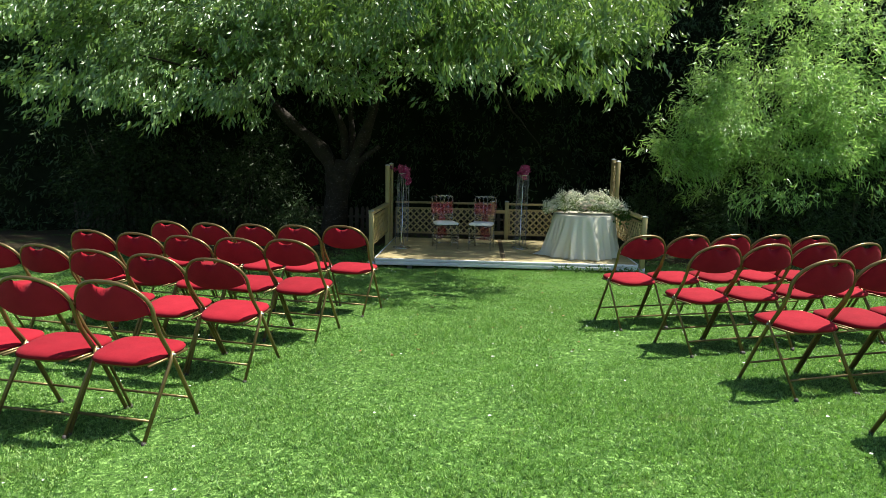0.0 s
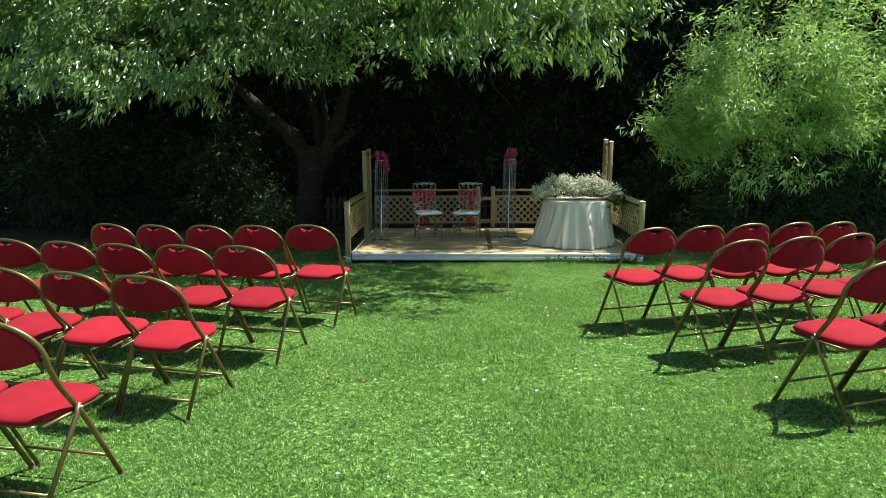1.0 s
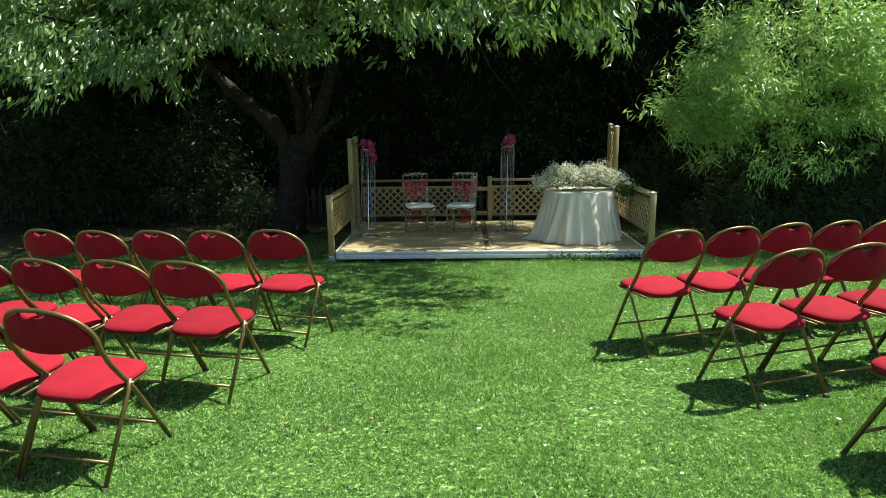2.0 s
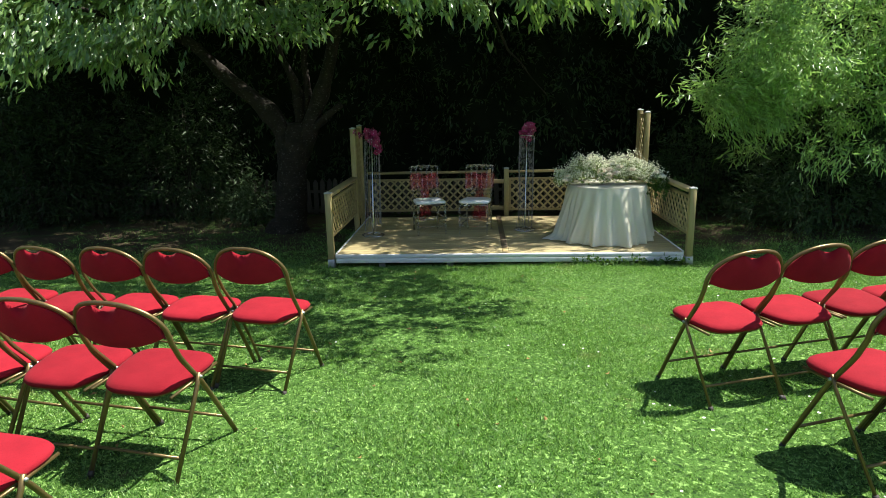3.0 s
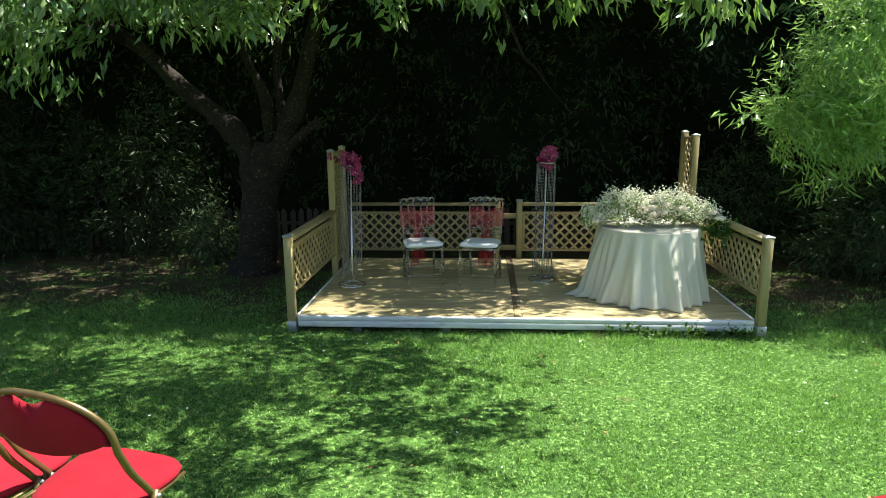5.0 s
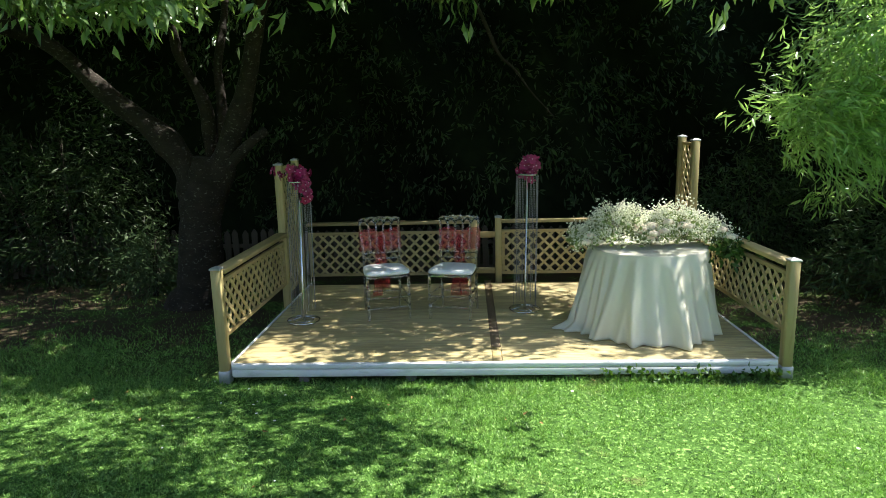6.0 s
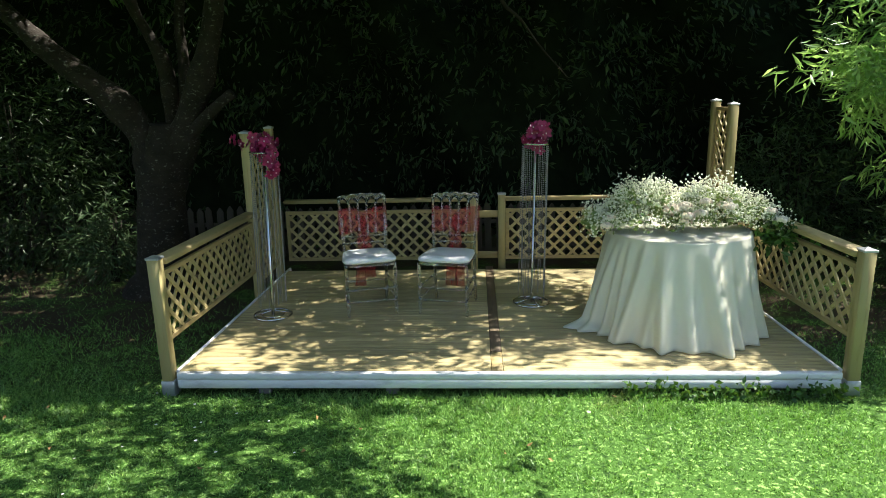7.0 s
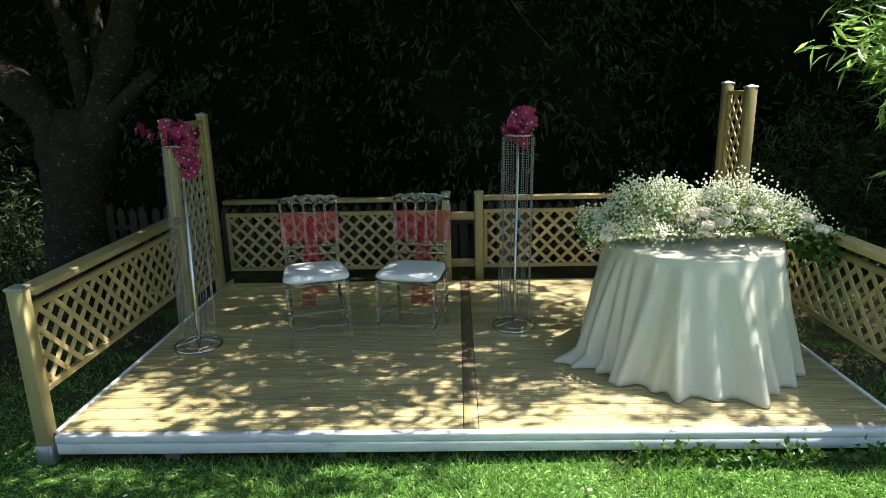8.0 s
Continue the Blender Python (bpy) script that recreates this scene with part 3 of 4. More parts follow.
# ---- crystal stands with orchids ----
def build_stand(x, y, seed, tail, lean=0.0):
    rng = random.Random(seed)
    gen = np.random.default_rng(seed)
    st = thing("flower_stand", "tall silver stand hung with bead strands, magenta orchids on top", "flower stand", pose(x, y, DECK, 0, lean, 0), "crystal flower stands")
    top = 1.33

    def ring(r, z):
        return [(r * math.cos(a), r * math.sin(a), z) for a in (2 * math.pi * k / 36 for k in range(36))]

    bm = bmesh.new()
    add_tube(bm, ring(0.15, 0.009), 0.008, 8, True)
    add_tube(bm, ring(0.09, 0.012), 0.005, 6, True)
    for k in range(4):
        a = k * math.pi / 2 + 0.4
        add_tube(bm, [(0.15 * math.cos(a), 0.15 * math.sin(a), 0.012), (0.06 * math.cos(a), 0.06 * math.sin(a), 0.03), (0, 0, 0.05)], 0.005, 6)
    part("base_ring", bm, M_CHROME, st)
    bm = bmesh.new()
    add_tube(bm, [(0, 0, 0.012), (0, 0, 0.12), (0, 0, top)], [0.014, 0.011, 0.011], 10)
    part("pole", bm, M_CHROME, st)
    bm = bmesh.new()
    add_tube(bm, ring(0.105, top), 0.005, 6, True)
    for k in range(3):
        a = k * math.pi / 3
        add_tube(bm, [(0.105 * math.cos(a), 0.105 * math.sin(a), top), (-0.105 * math.cos(a), -0.105 * math.sin(a), top)], 0.004, 6)
    part("top_ring", bm, M_CHROME, st)
    star = np.array([(1, 0, 0), (-1, 0, 0), (0, 1, 0), (0, -1, 0), (0, 0, 1.25), (0, 0, -1.25)], float)
    tri = [(0, 2, 4), (2, 1, 4), (1, 3, 4), (3, 0, 4), (2, 0, 5), (1, 2, 5), (3, 1, 5), (0, 3, 5)]
    for k in range(18):
        a = 2 * math.pi * k / 18 + rng.uniform(-0.06, 0.06)
        zs = np.arange(top - 0.02, rng.uniform(0.03, 0.16), -0.0165)
        lean = rng.uniform(-0.012, 0.012)
        c = np.stack([np.full_like(zs, 0.103 * math.cos(a)) + lean * (top - zs), np.full_like(zs, 0.103 * math.sin(a)), zs], 1)
        verts = (c[:, None] + 0.0058 * star[None]).reshape(-1, 3)
        i = np.arange(len(c))[:, None] * 6
        faces = np.concatenate([i + list(t) for t in tri], 1).reshape(-1, 3)
        obj_from("bead_strand", fast_mesh("bead_strand", verts, faces), M_BEAD, st)
    # orchid heads: five broad petals and a lip each
    heads = []
    for k in range(44):
        d = Vector((rng.gauss(0, 1), rng.gauss(0, 1), rng.gauss(0, 1))).normalized() * rng.uniform(0.25, 1.0)
        heads.append(Vector((0.115 * d.x, 0.11 * d.y, top + 0.055 + 0.12 * d.z)))
    if tail:
        for k in range(9):
            f = k / 8
            heads.append(Vector((0.06 + 0.05 * f + rng.uniform(-0.035, 0.035), -0.11 + rng.uniform(-0.03, 0.03), top - 0.16 * f)))
        for k in range(5):
            heads.append(Vector((-0.15 - 0.02 * k + rng.uniform(-0.015, 0.015), -0.04 + rng.uniform(-0.03, 0.03), top + 0.07 + rng.uniform(-0.05, 0.03))))
    for p in heads:
        out = (Vector((p.x, p.y - 0.05, 0.5 * (p.z - top - 0.05))).normalized() + Vector((rng.gauss(0, 0.4), rng.gauss(0, 0.4), rng.gauss(0, 0.4)))).normalized()
        rot = out.to_track_quat("Z", "Y").to_matrix()
        bm = bmesh.new()
        spin = rng.uniform(0, 6.28)
        s = rng.uniform(0.85, 1.15)
        for q in range(5):
            a = spin + q * 2 * math.pi / 5
            wide = 0.022 if q % 2 else 0.016
            c = Vector((math.cos(a), math.sin(a), 0))
            t = Vector((-math.sin(a), math.cos(a), 0))
            pts = [Vector((0, 0, 0)), c * 0.018 + t * wide + Vector((0, 0, 0.008)), c * 0.04 + t * wide * 0.6 + Vector((0, 0, 0.004)), c * 0.046, c * 0.04 - t * wide * 0.6 + Vector((0, 0, 0.004)), c * 0.018 - t * wide + Vector((0, 0, 0.008))]
            vs = [bm.verts.new(rot @ (v * s) + p) for v in pts]
            mid = bm.verts.new(rot @ (c * 0.024 * s - Vector((0, 0, 0.002))) + p)
            for i in range(6):
                bm.faces.new((vs[i], vs[(i + 1) % 6], mid))
        head = part("orchid", bm, M_PETAL, st)
        lip = bmesh.new()
        bmesh.ops.create_uvsphere(lip, u_segments=6, v_segments=4, radius=0.007, matrix=Matrix.Translation(p + out * 0.008))
        part("lip", lip, M_LIP, head, "pale orchid lip")
    return st


build_stand(-1.815, 1.10, 5, True, 1.6)
build_stand(0.315, 1.385, 6, False, 1.0)


# ---- clear chairs ----
def build_clear_chair(m, seed):
    """Faces +y, stands on z = 0."""
    ch = thing("clear_chair", "clear acrylic chair with white seat pad and red tulle sash", "chair", m, "clear chairs")
    w, d, sz, top = 0.195, 0.19, 0.43, 0.93

    def turned(pts, r):
        """A turned rod with small rings on it."""
        a, b = Vector(pts[0]), Vector(pts[-1])
        out, rad = [], []
        for k in range(25):
            out.append(a.lerp(b, k / 24))
            rad.append(r * (1.35 if k % 8 in (3, 5) else 0.95))
        return tube(out, rad, 8)

    for sx in (-1, 1):
        part("front_leg", turned([(sx * w, d, 0), (sx * w, d, sz)], 0.0125), M_CLEAR, ch)
        back = [(sx * (w - 0.02), -d - 0.05, 0), (sx * (w - 0.02), -d, sz), (sx * (w - 0.012), -d - 0.03, sz + 0.22), (sx * w, -d - 0.085, top - 0.03)]
        part("back_leg", tube(rounded_path(back, 4), 0.013, 8), M_CLEAR, ch)
        for z in (0.13, 0.23):
            part("side_stretcher", turned([(sx * w, d, z), (sx * (w - 0.02), -d - 0.02, z)], 0.008), M_CLEAR, ch)
    for z in (0.12, 0.22):
        part("front_stretcher", turned([(-w, d, z), (w, d, z)], 0.008), M_CLEAR, ch)
    part("rear_stretcher", turned([(-w + 0.02, -d - 0.03, 0.18), (w - 0.02, -d - 0.03, 0.18)], 0.008), M_CLEAR, ch)
    part("seat_frame", box((-w - 0.012, -d - 0.01, sz - 0.022), (w + 0.012, d + 0.014, sz), 0.008), M_CLEAR, ch)
    bm = bmesh.new()
    rows = []
    for z, inset in ((0, 0.006), (0.012, -0.004), (0.03, 0.0), (0.042, 0.03), (0.046, 0.09)):
        ring = []
        for k in range(40):
            a = 2 * math.pi * k / 40
            c, s = math.cos(a), math.sin(a)
            x = math.copysign(abs(c) ** 0.35, c) * (0.205 - inset)
            y = math.copysign(abs(s) ** 0.35, s) * (0.2 - inset)
            ring.append(bm.verts.new((x * (1.0 + 0.08 * y / 0.2), y, sz + 0.002 + z)))
        rows.append(ring)
    for r, s in zip(rows, rows[1:]):
        for k in range(40):
            bm.faces.new((r[k], r[(k + 1) % 40], s[(k + 1) % 40], s[k]))
    bm.faces.new(rows[-1])
    bm.faces.new(rows[0][::-1])
    part("seat_pad", bm, M_CUSHION, ch, "white padded seat")

    def back_y(z):
        return -d - 0.085 * max(0.0, (z - sz)) / (top - sz)

    # crest with five scallops, spindles and lower rail
    bm = bmesh.new()
    front, rear = [], []
    n = 60
    for k in range(n + 1):
        u = -1 + 2 * k / n
        zt = top - 0.018 * u * u + 0.006 * abs(math.cos(2.5 * math.pi * u))
        zb = top - 0.085 + 0.045 * abs(math.cos(2.5 * math.pi * u))
        x = u * (w + 0.008)
        front.append((bm.verts.new((x, back_y(zt) + 0.011, zt)), bm.verts.new((x, back_y(zb) + 0.011, zb))))
        rear.append((bm.verts.new((x, back_y(zt) - 0.011, zt)), bm.verts.new((x, back_y(zb) - 0.011, zb))))
    for a, b, c, e in zip(front, front[1:], rear, rear[1:]):
        bm.faces.new((a[0], b[0], b[1], a[1]))
        bm.faces.new((c[0], c[1], e[1], e[0]))
        bm.faces.new((a[0], c[0], e[0], b[0]))
        bm.faces.new((a[1], b[1], e[1], c[1]))
    part("crest_rail", bm, M_CLEAR, ch)
    for k in range(1, 5):
        x = -w + 0.01 + 2 * (w - 0.01) * k / 5
        part("spindle", turned([(x, back_y(top - 0.07), top - 0.07), (x * 0.92, back_y(0.58), 0.58)], 0.0085), M_CLEAR, ch)
    for z in (0.575, 0.52):
        part("back_rail", turned([(-w + 0.012, back_y(z), z), (w - 0.012, back_y(z), z)], 0.0095), M_CLEAR, ch)
    # tulle: a gathered band round the back and two tails behind
    rng = random.Random(seed)
    bm = bmesh.new()
    for off, z0, z1 in ((-0.024, 0.60, 0.81),):
        grid = []
        for i in range(25):
            u = -1 + i / 12
            pinch = 1 - 0.35 * math.exp(-(u * 5) ** 2) if off < 0 else 1
            col = []
            for j in range(9):
                v = j / 8
                z = 0.70 + (z0 + (z1 - z0) * v - 0.70) * pinch
                col.append(bm.verts.new((u * (w + 0.014), back_y(z) + off + 0.006 * math.sin(9 * v * 3.1 + 2 * u), z + 0.006 * math.sin(5 * u))))
            grid.append(col)
        for a, b in zip(grid, grid[1:]):
            for j in range(8):
                bm.faces.new((a[j], b[j], b[j + 1], a[j + 1]))
    for sx in (-1, 1):
        grid = []
        length = rng.uniform(0.5, 0.6)
        for i in range(7):
            u = i / 6 - 0.5
            col = []
            for j in range(13):
                v = j / 12
                z = 0.71 - length * v
                col.append(bm.verts.new((sx * (0.012 + 0.035 * v) + u * (0.05 + 0.05 * v), back_y(max(z, sz)) - 0.04 - 0.03 * v + 0.012 * math.sin(u * 9 + v * 4), z)))
            grid.append(col)
        for a, b in zip(grid, grid[1:]):
            for j in range(12):
                bm.faces.new((a[j], b[j], b[j + 1], a[j + 1]))
    d3 = bmesh.ops.create_uvsphere(bm, u_segments=10, v_segments=8, radius=1.0)
    for v in d3["verts"]:
        v.co = Vector((v.co.x * 0.032, v.co.y * 0.02 + back_y(0.69) - 0.045, v.co.z * 0.05 + 0.69))
    part("sash", bm, M_SASH, ch, "sheer red tulle sash tied behind")
    return ch


build_clear_chair(pose(-1.04, 1.28, DECK, 0, 0, math.degrees(math.atan2(-0.115, -0.4))), 1)
build_clear_chair(pose(-0.375, 1.275, DECK, 0, 0, math.degrees(math.atan2(0.085, -0.4))), 2)


# ---- folding chairs ----
def build_folding_chair():
    """Faces +y; the origin lies on the ground under the top of the back."""
    ch = thing("folding_chair", "bronze folding chair with red velvet seat and back on the lawn", "chair", pose(0, 0, 0), "folding chairs in rows")
    w = 0.237
    arch = []
    for k in range(0, 25):
        a = math.pi * k / 24
        c, s = math.cos(a), math.sin(a)
        arch.append((w * math.copysign(abs(c) ** 0.85, c), 0.058 * abs(c) ** 2.0, 0.715 + 0.185 * s ** 0.95))
    right = [(w + 0.006, 0.475, 0.0), (w + 0.002, 0.255, 0.39), (w, 0.205, 0.465), (w, 0.098, 0.60), (w, 0.06, 0.685)]
    path = rounded_path(right, 4, 0.35) + arch + [(-x, y, z) for x, y, z in rounded_path(right, 4, 0.35)][::-1]
    part("back_frame", tube(path, 0.0125, 8, flat=0.8), M_GOLD, ch)
    for sx in (-1, 1):
        leg = [(sx * (w + 0.004), -0.045, 0), (sx * (w + 0.014), 0.19, 0.42), (sx * (w + 0.014), 0.212, 0.475)]
        lg = part("rear_leg", tube(leg, 0.0115, 8, flat=0.75), M_GOLD, ch)
        part("foot_cap", tube([(sx * (w + 0.004), -0.047, -0.004), (sx * (w + 0.005), -0.034, 0.022)], 0.014, 8), M_RUBBER, lg)
        fc = part("foot_cap", tube([(sx * (w + 0.006), 0.478, -0.004), (sx * (w + 0.006), 0.464, 0.02)], 0.014, 8), M_RUBBER, ch)
        part("pivot", tube([(sx * (w - 0.012), 0.21, 0.455), (sx * (w + 0.03), 0.21, 0.455)], 0.008, 8), M_STEEL, ch)
        part("seat_arm", tube([(sx * (w - 0.014), 0.03, 0.425), (sx * (w - 0.012), 0.21, 0.432), (sx * (w - 0.02), 0.40, 0.44)], 0.008, 6), M_GOLD, ch)
    part("rear_stretcher", tube([(-w - 0.008, 0.022, 0.12), (w + 0.008, 0.022, 0.12)], 0.008, 8), M_GOLD, ch)
    part("front_stretcher", tube([(-w - 0.004, 0.395, 0.14), (w + 0.004, 0.395, 0.14)], 0.008, 8), M_GOLD, ch)
    # seat: shield-shaped upholstered cushion over a pan
    def outline(inset):
        pts = []
        for k in range(48):
            a = 2 * math.pi * k / 48
            c, s = math.cos(a), math.sin(a)
            x = math.copysign(abs(c) ** 0.5, c)
            y = math.copysign(abs(s) ** 0.5, s)
            half = 0.224 + 0.022 * y - 0.02 * max(0, -y)
            pts.append((x * (half - inset), 0.225 + y * (0.205 - inset)))
        return pts
    bm = bmesh.new()
    rows = [[bm.verts.new((x, y, z + 0.018 * (y - 0.2) / 0.2)) for x, y in outline(i)] for z, i in ((0.432, 0.02), (0.436, 0.004), (0.45, -0.002), (0.464, 0.006), (0.474, 0.03), (0.480, 0.08), (0.482, 0.14))]
    for r, s in zip(rows, rows[1:]):
        for k in range(48):
            bm.faces.new((r[k], r[(k + 1) % 48], s[(k + 1) % 48], s[k]))
    bm.faces.new(rows[-1])
    bm.faces.new(rows[0][::-1])
    part("seat", bm, M_RED, ch, "padded red velvet seat")
    bm = bmesh.new()
    rows = [[bm.verts.new((x, y, z + 0.018 * (y - 0.2) / 0.2)) for x, y in outline(i)] for z, i in ((0.424, 0.03), (0.424, 0.012), (0.4345, 0.012))]
    for r, s in zip(rows, rows[1:]):
        for k in range(48):
            bm.faces.new((r[k], r[(k + 1) % 48], s[(k + 1) % 48], s[k]))
    bm.faces.new(rows[0][::-1])
    part("seat_pan", bm, M_GOLD, ch, "bronze rim under the seat")
    # back pad with a hand hole at its top edge
    bm = bmesh.new()
    cols = []
    n = 44
    for k in range(n + 1):
        u = -1 + 2 * k / n
        x = u * (w - 0.012)
        c = min(1.0, abs(u))
        zt = 0.713 + 0.176 * (1 - c ** 2.4) ** 0.56
        dip = (0.5 + 0.5 * math.cos(math.pi * u / 0.33)) ** 0.6 if abs(u) < 0.33 else 0.0
        zt -= 0.03 * dip
        zb = 0.724 - 0.05 * (1 - abs(u) ** 2.4)
        edge = min(1.0, (1 - c) * 14)
        cols.append((x, zb, zt, edge, dip))
    layers = []
    for x, zb, zt, edge, dip in cols:
        t = 0.006 + 0.014 * edge
        bow = 0.004 - 0.055 * abs(x / w) ** 2.1
        loop = []
        for f, g in ((0.0, 0.35), (0.04, 0.8), (0.25, 1.0), (0.75, 1.0), (0.96, 0.8), (1.0, 0.35)):
            loop.append((x, t * g - bow, zb + (zt - zb) * f))
        for f, g in ((1.0, 0.35), (0.96, 0.8), (0.75, 1.0), (0.25, 1.0), (0.04, 0.8), (0.0, 0.35)):
            loop.append((x, -0.45 * t * g - bow, zb + (zt - 0.042 * dip - zb) * f))
        layers.append([bm.verts.new(p) for p in loop])
    for r, s in zip(layers, layers[1:]):
        for k in range(12):
            bm.faces.new((r[k], s[k], s[(k + 1) % 12], r[(k + 1) % 12]))
    bm.faces.new(layers[0])
    bm.faces.new(layers[-1][::-1])
    bmesh.ops.recalc_face_normals(bm, faces=bm.faces)
    part("backrest", bm, M_RED, ch, "red velvet back pad with hand hole")
    for o in ch.children_recursive:
        o.data.transform(Matrix.Diagonal((1, 1, 1.01, 1)))
        if o.name.startswith("back"):
            # the back leans away from the sitter and widens over the seat
            for v in o.data.vertices:
                up = max(0.0, v.co.z - 0.66)
                v.co.x *= 1 + 0.055 * min(1.0, max(0.0, v.co.z - 0.5) / 0.2)
                v.co.y -= 0.2 * up
    return ch


def build_rows():
    first = build_folding_chair()
    rng = random.Random(21)
    rows = (
        ((-1.80, -3.88), (-0.497, 0.095), -13), ((-2.03, -4.86), (-0.49, 0.085), -12),
        ((-2.33, -5.69), (-0.50, 0.095), -11), ((-2.48, -6.82), (-0.478, 0.04), -9),
        ((1.165, -4.04), (0.465, 0.15), 18), ((1.535, -4.93), (0.478, 0.17), 19),
        ((1.85, -5.97), (0.475, 0.16), 19), ((2.17, -6.97), (0.47, 0.16), 18),
    )
    used = False
    for (x0, y0), (dx, dy), turn in rows:
        for k in range(5):
            x, y = x0 + k * dx + rng.uniform(-0.008, 0.008) * (k > 0), y0 + k * dy + rng.uniform(-0.02, 0.02) * (k > 0)
            r = radians(turn)
            fx, fy = x - 0.25 * math.sin(r), y + 0.25 * math.cos(r)
            zb, zf = float(ground_z(x, y)), float(ground_z(x - 0.47 * math.sin(r), y + 0.47 * math.cos(r)))
            m = pose(x, y, zb, math.degrees(math.atan2(zf - zb, 0.47)), 0, turn + rng.uniform(-1.5, 1.5) * (k > 0))
            if used:
                copy_thing(first, m)
            else:
                first.matrix_world, used = m, True


build_rows()


# ---- trees and thicket ----
def limb(bm, pts, r0, r1, n=10, wobble=0.02, seed=0):
    pts = rounded_path(pts, 9, 0.48)
    out, rad = [], []
    for k, p in enumerate(pts):
        f = k / (len(pts) - 1)
        q = p + wobble * Vector((noise.noise(p * 2 + Vector((seed, 0, 0))), noise.noise(p * 2 + Vector((0, seed, 5))), 0))
        out.append(q)
        rad.append((r0 + (r1 - r0) * f) * (1 + 0.3 * noise.noise(p * 4 + Vector((0, 0, seed)))))
    add_tube(bm, out, rad, n)


def build_cherry():
    rng = np.random.default_rng(2)
    tree = thing("cherry_tree", "spreading cherry tree with low drooping leafy crown", "tree", pose(-3.3, 2.35, 0.05))
    bm = bmesh.new()
    limb(bm, [(-0.06, 0, -0.15), (-0.03, 0, 0.3), (0.03, -0.02, 0.85), (0.07, 0, 1.25), (0.15, 0, 1.5), (0.2, 0, 1.7)], 0.25, 0.2, 20, 0.06)
    limb(bm, [(-0.1, 0, -0.15), (-0.05, -0.02, 0.12), (0.0, 0, 0.5)], 0.36, 0.2, 16, 0.06, 2)
    limb(bm, [(0.12, 0, 1.15), (0.28, 0, 1.5), (0.48, -0.05, 1.87), (0.70, -0.05, 2.48), (0.88, -0.15, 3.1), (1.7, -0.9, 4.3), (2.9, -1.6, 4.9)], 0.17, 0.04, 12, 0.04, 3)
    limb(bm, [(0.05, 0, 1.1), (-0.02, 0, 1.5), (-0.3, -0.05, 1.95), (-0.73, -0.1, 2.35), (-1.35, -0.2, 2.98), (-2.4, -0.6, 3.7), (-3.6, -1.0, 4.2)], 0.17, 0.04, 12, 0.04, 7)
    limb(bm, [(0.16, 0.1, 1.4), (0.2, 0.1, 1.85), (0.13, 0.15, 2.25), (0.0, 0.1, 2.7), (-0.2, -0.2, 3.6), (-0.4, -1.2, 4.8)], 0.09, 0.03, 10, 0.05, 11)
    limb(bm, [(0.22, 0.15, 1.5), (0.32, 0.2, 2.1), (0.24, 0.4, 3.0), (0.5, 0.8, 4.6)], 0.08, 0.03, 10, 0.04, 15)
    limb(bm, [(0.3, -0.05, 1.5), (0.55, -0.1, 1.72), (0.74, -0.15, 1.86), (0.92, -0.18, 1.98)], 0.075, 0.05, 10, 0.03, 19)
    limb(bm, [(2.4, -1.2, 4.7), (3.0, -0.4, 3.9), (3.34, -0.05, 2.75), (3.59, -0.05, 2.56), (3.75, -0.05, 2.3), (4.0, -0.05, 2.05)], 0.03, 0.006, 6, 0.05, 41)
    limb(bm, [(-0.2, -0.2, 3.4), (0.2, -1.8, 3.7), (0.8, -3.2, 3.9)], 0.05, 0.015, 6, 0.05, 23)
    limb(bm, [(-1.35, -0.2, 2.95), (-1.9, -1.5, 3.2), (-2.4, -2.8, 3.3)], 0.06, 0.015, 6, 0.05, 31)
    part("trunk", bm, M_BARK, tree, "dark knotted bark, forking low into limbs")
    # twig tips in a broad dome, crowded towards its skin
    n = 1350
    d = unit(rng.normal(size=(n, 3)))
    rad = rng.random(n) ** 0.3
    lump = 1 + 0.09 * np.sin(5 * d[:, 0] + 2) * np.sin(4 * d[:, 1] + 1) + 0.09 * np.sin(11 * d[:, 0] + 7 * d[:, 2])
    flat = unit(np.sign(d) * np.abs(d) ** 0.8) * (1 + 0.12 * (1 - np.abs(d).max(1, keepdims=True)))
    p = flat * (rad * lump)[:, None] * [5.7, 4.25, 1.0]
    rim = np.hypot(p[:, 0] / 5.7, p[:, 1] / 4.25)
    p[:, 2] *= np.where(d[:, 2] > 0, 3.2, 0.6)
    p += [0.3, -0.3, 2.85]
    p[:, 2] += 0.2 * np.sin(2.1 * p[:, 0] + 1) * rim + 0.12 * np.sin(5.3 * p[:, 0]) * rim
    wx, wy = p[:, 0] - 3.3, p[:, 1] + 2.35
    left = smooth_step((-2.0 - wx) / 1.6)
    floor_z = (1 - left) * (2.95 + 0.25 * (wy + 1.5)) + left * (2.45 + 0.2 * (wy + 1.5))
    keep = p[:, 2] > floor_z + rng.normal(0, 0.12, n)
    keep &= wx < np.where(wy > 0.9, 2.6, 1.7)
    keep &= (wy > 1.2) | ((wy > 0.8) & (wx > -0.2)) | (rng.random(n) < np.where((wx < -0.6 + 0.45 * (p[:, 2] - 3)) & (wx > -3.4), 0.3, 0.58))
